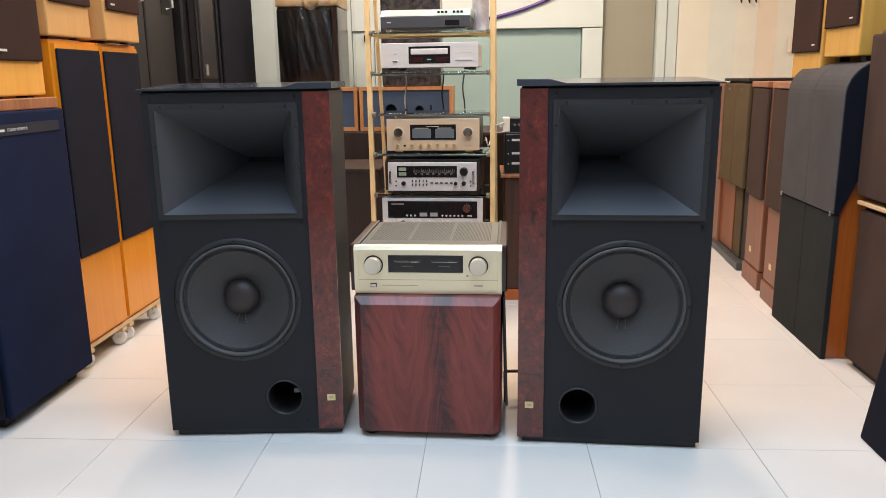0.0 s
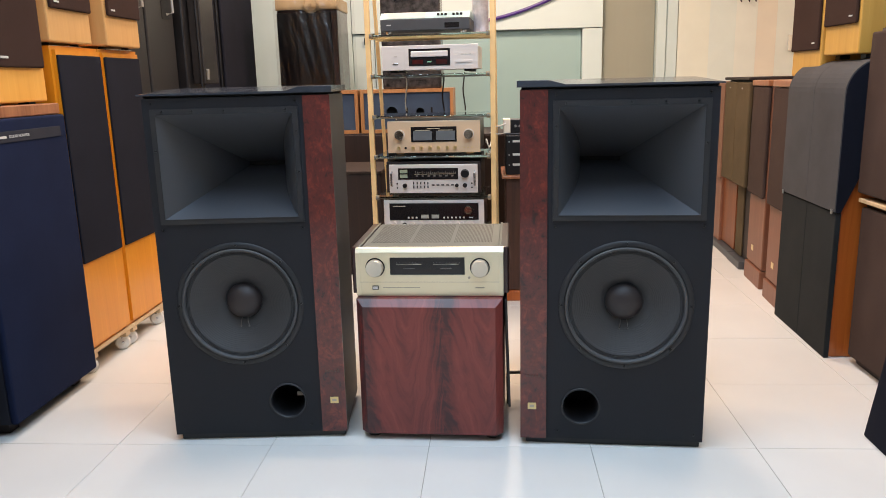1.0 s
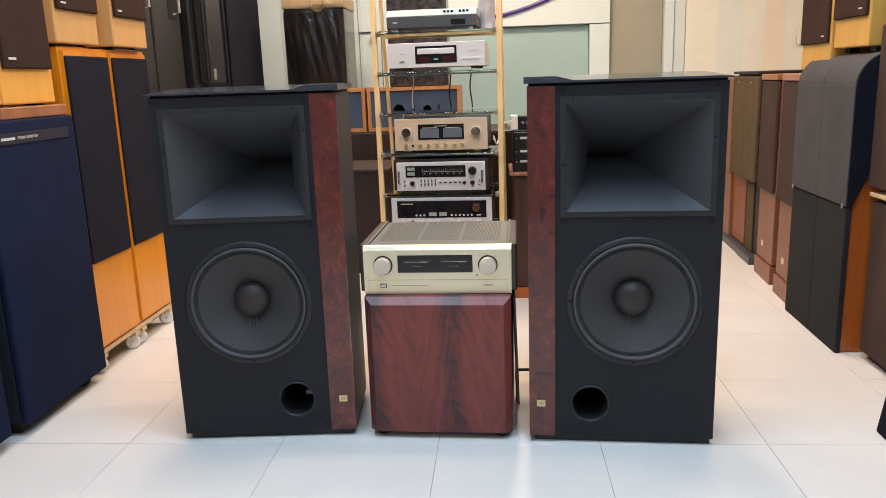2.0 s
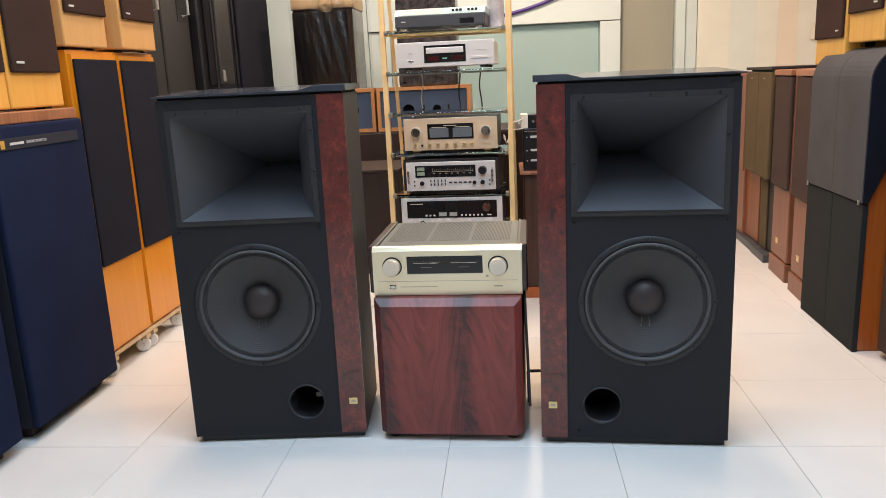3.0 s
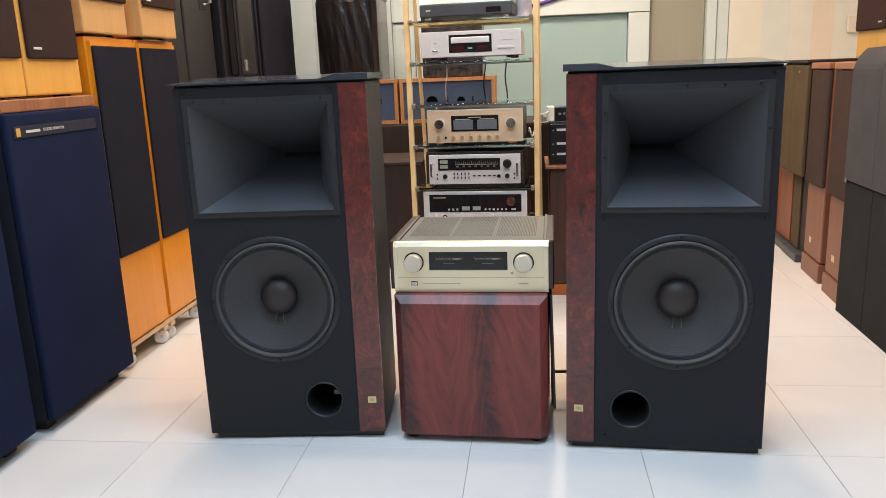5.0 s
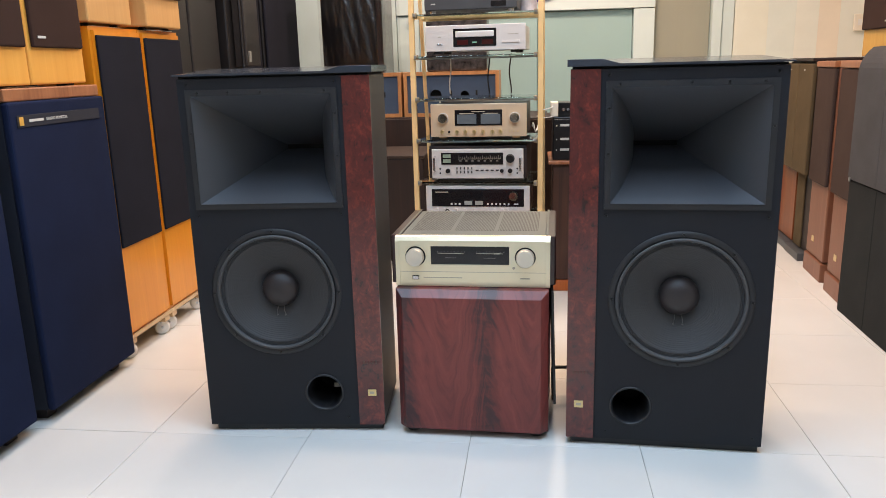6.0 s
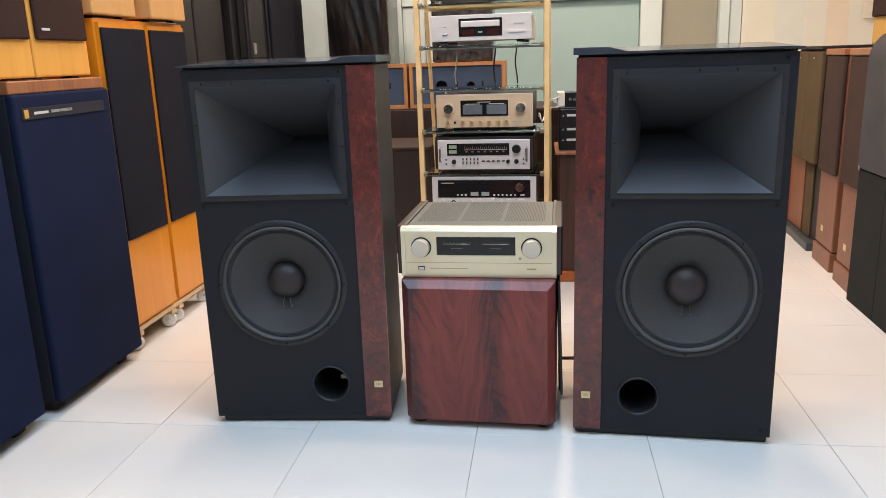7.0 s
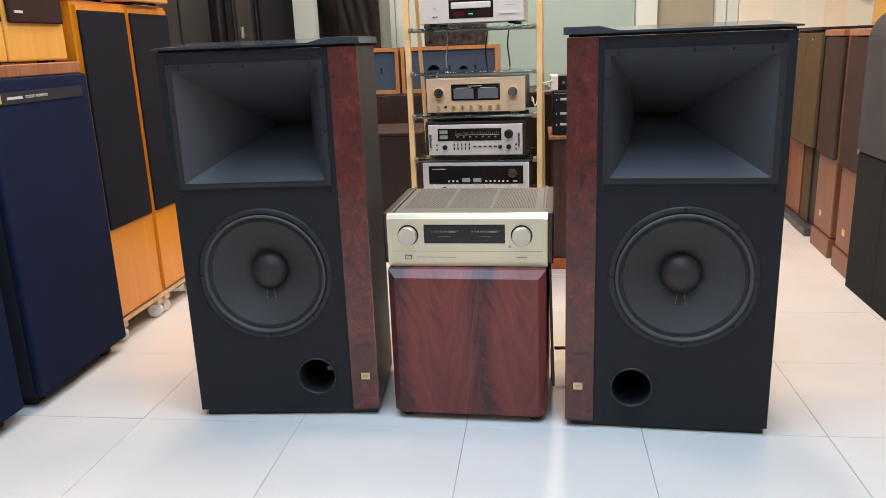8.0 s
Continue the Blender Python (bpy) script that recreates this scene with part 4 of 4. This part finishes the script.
navy_monitor(left_pose(2.495, -1.352), 0.517, "tall navy cloth studio monitor under an orange-brown wood top")
navy_monitor(left_pose(1.90, -1.362), 0.535, "tall navy cloth studio monitor, nearer the shop door")
nm = thing("studio_monitor", right_pose(2.02, 1.353) @ pose(0, 0, 0, -9.0, 0, 0), "navy cloth studio monitor leaning back against the row", "loudspeaker", "navy studio monitors")
part("cabinet", box(-0.262, 0.262, 0.027, 0.30, 0.004, 0.62, 0.004), TEAK, nm)
part("grille", box(-0.27, 0.27, 0.0, 0.0262, 0.0, 0.62, 0.009, 3), HOODSIDE, nm, "navy cloth grille")
for px_ in (-0.2, 0.2):
    part("rear_foot", box(px_ - 0.02, px_ + 0.02, 0.24, 0.28, -0.045, 0.0035), RUBBER, nm)

# honey wood speakers on the navy monitor
for ym in (2.555, 2.25):
    t = boxed_speaker("bookshelf_speaker", left_pose(ym, -1.378, 1.068), 0.298, 0.30, 0.007, 0.56, HONEY, BROWNCLOTH, (-0.135, 0.135, 0.122, 0.548), "honey wood bookshelf speaker with brown grille on a navy monitor", "honey wood speakers", 0.014, mark=(-0.112, -0.072, 0.150, 0.158))
    for fx in (-0.10, 0.10):
        part("foot", box(fx - 0.02, fx + 0.02, 0.03, 0.07, 0.0, 0.0066), RUBBER, t)
        part("foot", box(fx - 0.02, fx + 0.02, 0.23, 0.27, 0.0, 0.0066), RUBBER, t)
sheet = part("paper_sheet", box(-1.54, -1.40, 2.30, 2.47, 1.0695, 1.0715), PAPER, None)
tagged(sheet, "creased sheet of paper lying on the navy monitor", "paper")

# orange towers on a dolly
def dolly(ym):
    t = thing("dolly", left_pose(ym, -1.383), "low wooden dolly on grey swivel casters under a tower", "dolly", "tower dollies")
    for by in (0.0, 0.22):
        part("board", box(-0.175, 0.175, by, by + 0.085, 0.080, 0.0985, 0.003), PINE, t)
    for fx in (-0.14, 0.14):
        part("rail", box(fx - 0.02, fx + 0.02, 0.0, 0.305, 0.0605, 0.0795, 0.002), PINE, t)
        for fy in (0.035, 0.265):
            c = part("caster", box(fx - 0.014, fx + 0.014, fy - 0.012, fy + 0.024, 0.050, 0.0602, 0.003), STEEL, t)
            whl = lathe([(0.006, -0.012), (0.026, -0.012), (0.0318, -0.007), (0.0318, 0.007), (0.026, 0.012), (0.006, 0.012)], 0, 0, 24)
            whl.transform(pose(fx, fy - 0.006, 0.032, 0, 0, -60))
            part("wheel", whl, CASTER, c, "grey rubber wheel", False)
            part("axle", rod([(fx - 0.014, fy - 0.014, 0.032), (fx + 0.014, fy + 0.002, 0.032)], 0.005), STEEL, c)
    return t


for ym in (2.948, 3.296):
    t = thing("tower_speaker", left_pose(ym, -1.378), "orange wood tower speaker with tall black grille, on a dolly", "loudspeaker", "orange tower speakers")
    cb = box(-0.172, 0.172, 0.0, 0.36, 0.099, 1.272)
    bmesh.ops.bevel(cb, geom=[e for e in cb.edges if all(v.co.y < 0.01 for v in e.verts)], offset=0.014, segments=4, affect="EDGES")
    part("cabinet", cb, ORANGEWOOD, t, "orange cherry wood cabinet")
    part("grille", box(-0.158, 0.154, -0.010, -0.0006, 0.452, 1.240, 0.0045, 3), BLACKCLOTH, t, "tall black cloth grille")
    dolly(ym)
# pale wood speakers on the towers
for ym, xf in ((2.905, -1.372), (3.285, -1.350)):
    t = boxed_speaker("bookshelf_speaker", left_pose(ym, xf, 1.272), 0.300, 0.26, 0.012, 0.54, PALEWOOD, BROWNCLOTH, (-0.138, 0.146, 0.130, 0.53), "pale oak bookshelf speaker with brown grille on a tower", "pale oak speakers", 0.014, mark=(-0.118, -0.085, 0.150, 0.157))
    for fx in (-0.10, 0.10):
        part("foot", lathe([(0.016, 0.0), (0.018, 0.004), (0.014, 0.0116)], 0, 0, 16, cap=True), RUBBER, t).matrix_basis = pose(fx, 0.05, 0, 90, 0, 0) @ Matrix.Diagonal((1, 1, -1, 1))
        part("foot", lathe([(0.016, 0.0), (0.018, 0.004), (0.014, 0.0116)], 0, 0, 16, cap=True), RUBBER, t).matrix_basis = pose(fx, 0.21, 0, 90, 0, 0) @ Matrix.Diagonal((1, 1, -1, 1))
    tagged(part("paper_sheet", box(xf - 0.2, xf - 0.02, ym - 0.10, ym + 0.10, 1.2725, 1.2742), PAPER, None), "folded paper sheet under a pale oak speaker", "paper", "papers on the towers")

# tall dark stage cabinets with recessed handles
for ym, w in ((3.66, 0.36), (4.03, 0.34)):
    t = thing("stage_speaker", left_pose(ym, -1.50), "tall brown-black stage loudspeaker with chromed side handle", "loudspeaker", "stage speakers")
    part("cabinet", box(-w / 2, w / 2, 0.0, 0.5, 0.0, 2.05, 0.008), FLIGHT, t)
    hd = part("handle_plate", box(w / 2 - 0.15, w / 2 - 0.055, -0.004, -0.0005, 1.46, 1.64, 0.002), BLACKCASE, t)
    part("grip", rod([(w / 2 - 0.10, -0.006, 1.485), (w / 2 - 0.085, -0.035, 1.495), (w / 2 - 0.085, -0.035, 1.605), (w / 2 - 0.10, -0.006, 1.615)], 0.008), HANDLE, hd, "chromed grip")
t = thing("equipment_case", left_pose(4.36, -1.46), "dark equipment case with a metal latch, stood on end", "case")
part("case_body", box(-0.13, 0.13, 0.0, 0.5, 0.0, 2.0, 0.01), BLACKCASE, t)
lid = part("case_lid", box(-0.055, 0.16, -0.07, -0.0005, 1.125, 2.0, 0.006), FLIGHT, t)
part("latch", box(-0.04, -0.012, -0.082, -0.0705, 1.145, 1.205, 0.003), DULLSTEEL, lid)
part("lid_trim", rod([(-0.062, -0.05, 1.10), (-0.062, -0.05, 1.98)], 0.008), BLACKCASE, lid)
for ym, w, xx in ((4.72, 0.30, -1.52), (5.05, 0.30, -1.50), (5.45, 0.46, -1.53)):
    t = thing("black_column_speaker", left_pose(ym, xx), "tall black column loudspeaker with cloth front", "loudspeaker", "black columns")
    part("cabinet", box(-w / 2, w / 2, 0.0, 0.45, 0.0, 2.1, 0.008), BLACKCASE, t)
    part("grille", box(-w / 2 + 0.015, w / 2 - 0.015, -0.02, -0.0006, 0.08, 2.08, 0.008), BLACKCLOTH, t)

# ---- east row ----
# grey knit hooded speaker with a cherry cabinet
t = thing("hooded_speaker", right_pose(3.255, 1.520, 0, -1.5), "wide speaker with grey knit hood over charcoal front and cherry sides", "loudspeaker")
w = 0.575
part("cabinet", box(-w / 2 + 0.012, w / 2 - 0.012, 0.022, 0.42, 0.0, 1.10, 0.004), REDWOOD, t, "bright cherry wood cabinet")
for s in (-1, 1):
    part("lower_front", box(min(s * 0.001, s * w / 2), max(s * 0.001, s * w / 2), 0.0, 0.0215, 0.0, 0.583, 0.003), CHARCOAL, t, "charcoal lower front")
    arc = [(-0.006, 0.588), (-0.006, 1.03)] + [(0.115 - 0.121 * math.cos(a), 1.03 + 0.125 * math.sin(a)) for a in (math.pi / 2 * i / 10 for i in range(1, 11))] + [(0.30, 1.155), (0.29, 1.05), (0.10, 0.80), (0.012, 0.588)]
    part("hood", extrude_yz(arc, min(s * 0.0012, s * (w / 2 + 0.004)), max(s * 0.0012, s * (w / 2 + 0.004))), GREYCLOTH, t, "grey knit cloth hood")
    arc2 = [(y + 0.004, z - 0.003) for y, z in arc]
    part("hood_side", extrude_yz(arc2, s * (w / 2 + 0.0045), s * (w / 2 + 0.007)), HOODSIDE, t, "navy hood side")
    part("clip", box(s * (w / 2 - 0.02) - 0.006, s * (w / 2 - 0.02) + 0.006, -0.010, -0.0062, 0.578, 0.596), HANDLE, t)

for ym, xx in ((3.705, 1.575), (4.12, 1.615)):
    t = boxed_speaker("floor_speaker", right_pose(ym, xx, 0, -4), 0.295, 0.38, 0.10, 1.045, PINKWOOD, TAUPE, (-0.145, 0.145, 0.478, 1.042), "pinkish walnut floor speaker with taupe upper grille", "walnut floor speakers", 0.02)
    part("plinth", box(-0.152, 0.152, -0.008, 0.385, 0.0, 0.094, 0.004), PINKWOOD, t)
    part("top", box(-0.152, 0.152, -0.024, 0.385, 1.046, 1.075, 0.004), TEAK, t, "red teak top")
    part("gold_label", box(-0.06, -0.02, -0.0015, -0.0002, 0.17, 0.20), GOLD, t)
for ym, xx, lowm in ((4.515, 1.655, CHARCOAL), (4.80, 1.675, REDWOOD)):
    t = boxed_speaker("khaki_speaker", right_pose(ym, xx, 0.477, -3), 0.268, 0.30, 0.0, 0.595, DARKWOOD, KHAKI, (-0.13, 0.13, 0.0, 0.585), "khaki cloth speaker stacked on another cabinet", "khaki speakers", 0.025)
    part("top", box(-0.138, 0.138, -0.03, 0.31, 0.596, 0.612, 0.004), DARKWOOD, t)
    part("peg", box(-0.02, -0.008, -0.027, -0.0255, 0.548, 0.554), PRINT, t)
    u = thing("lower_cabinet", right_pose(ym + 0.02, xx + 0.03, 0, -3), "cherry wood lower cabinet under a khaki speaker" if lowm is REDWOOD else "khaki and charcoal lower cabinet under a speaker", "cabinet")
    far = -0.30 if lowm is REDWOOD else -0.124
    part("body", box(far, 0.124, 0.0, 0.28, 0.045, 0.4765, 0.004), SHADEDCHERRY if lowm is REDWOOD else DARKWOOD, u)
    part("front", box(far + 0.004, 0.02 if lowm is CHARCOAL else 0.12, -0.01, -0.0005, 0.05, 0.472, 0.003), KHAKI if lowm is CHARCOAL else SHADEDCHERRY, u)
    part("base", box(far - 0.016, 0.14, -0.05, 0.29, 0.0, 0.044, 0.004), GREYCASE, u)
t = boxed_speaker("floor_speaker", right_pose(5.24, 1.70, 0, -3), 0.46, 0.36, 0.0, 1.06, PINKWOOD, PINKCLOTH, (-0.22, 0.22, 0.45, 1.05), "pinkish brown floor speaker at the far end of the row", "", 0.012)

# yellow wood speakers on the east row
for ym, zz, xx, gz in ((3.515, 1.076, 1.572, 0.125), (3.195, 1.157, 1.575, 0.13)):
    t = boxed_speaker("bookshelf_speaker", right_pose(ym, xx, zz, 0), 0.30, 0.30, 0.018, 0.55, YELLOWWOOD, BROWNCLOTH, (-0.14, 0.14, gz, 0.54), "yellow wood bookshelf speaker with brown grille on the row", "yellow wood speakers", 0.014, mark=(0.085, 0.112, gz + 0.025, gz + 0.031))
    for fx in (-0.11, 0.11):
        part("foot", box(fx - 0.02, fx + 0.02, 0.04, 0.08, 0.0, 0.0175), RUBBER, t)
        part("foot", box(fx - 0.02, fx + 0.02, 0.22, 0.26, 0.0, 0.0175), RUBBER, t)

# stacked brown speakers nearest on the east row
t = boxed_speaker("brown_speaker", right_pose(2.61, 1.605), 0.64, 0.40, 0.03, 0.632, DARKWOOD, TAUPE, (-0.315, 0.315, 0.03, 0.615), "large taupe cloth speaker standing at the bottom of a stack", "taupe speakers", 0.02)
part("top", box(-0.322, 0.322, -0.03, 0.41, 0.633, 0.648, 0.003), PINE, t, "pale wooden top edge")
part("base", box(-0.30, 0.30, 0.01, 0.38, 0.0, 0.0295), DARKWOOD, t)
t = boxed_speaker("brown_speaker", right_pose(2.625, 1.602, 0.662), 0.64, 0.40, 0.0, 0.60, DARKWOOD, TAUPE, (-0.318, 0.318, 0.004, 0.585), "large taupe cloth speaker stacked on another one", "taupe speakers", 0.03, 0.012)
for fx in (-0.25, 0.25):
    for fy in (0.05, 0.33):
        part("foot", box(fx - 0.02, fx + 0.02, fy, fy + 0.04, -0.0135, -0.0003), RUBBER, t)

# ---- floor tiles ----
tile_mesh = bpy.data.meshes.new("tile")
tb = box(-0.2492, 0.2492, -0.2492, 0.2492, -0.02, 0.0)
bmesh.ops.bevel(tb, geom=[e for e in tb.edges if all(v.co.z > -0.001 for v in e.verts)], offset=0.0008, segments=1, affect="EDGES")
tb.to_mesh(tile_mesh)
tb.free()
tile_mesh.materials.append(TILE)
rng = random.Random(4)
for i in range(-4, 5):
    for j in range(-7, 9):
        ob = new("tile", tile_mesh)
        ob.parent = floor
        ob.matrix_basis = pose(i * 0.5 + 0.25, 2.2 + j * 0.5 + 0.25, rng.uniform(-0.0006, 0.0), rng.uniform(-0.05, 0.05), rng.uniform(-0.05, 0.05), 0)
# cut tiles along the walls
cuts = [(XL, -2.0, 2.2 + j * 0.5, 2.7 + j * 0.5) for j in range(-7, 8)] + [(2.5, XR, 2.2 + j * 0.5, 2.7 + j * 0.5) for j in range(-7, 8)]
cuts += [(i * 0.5, i * 0.5 + 0.5, YF, -1.3) for i in range(-4, 5)] + [(XL, -2.0, YF, -1.3), (2.5, XR, YF, -1.3)]
for x0, x1, y0, y1 in cuts:
    part("tile", box(x0 + 0.0008, x1 - 0.0008, y0 + 0.0008, y1 - 0.0008, -0.02, -0.0003), TILE, floor)
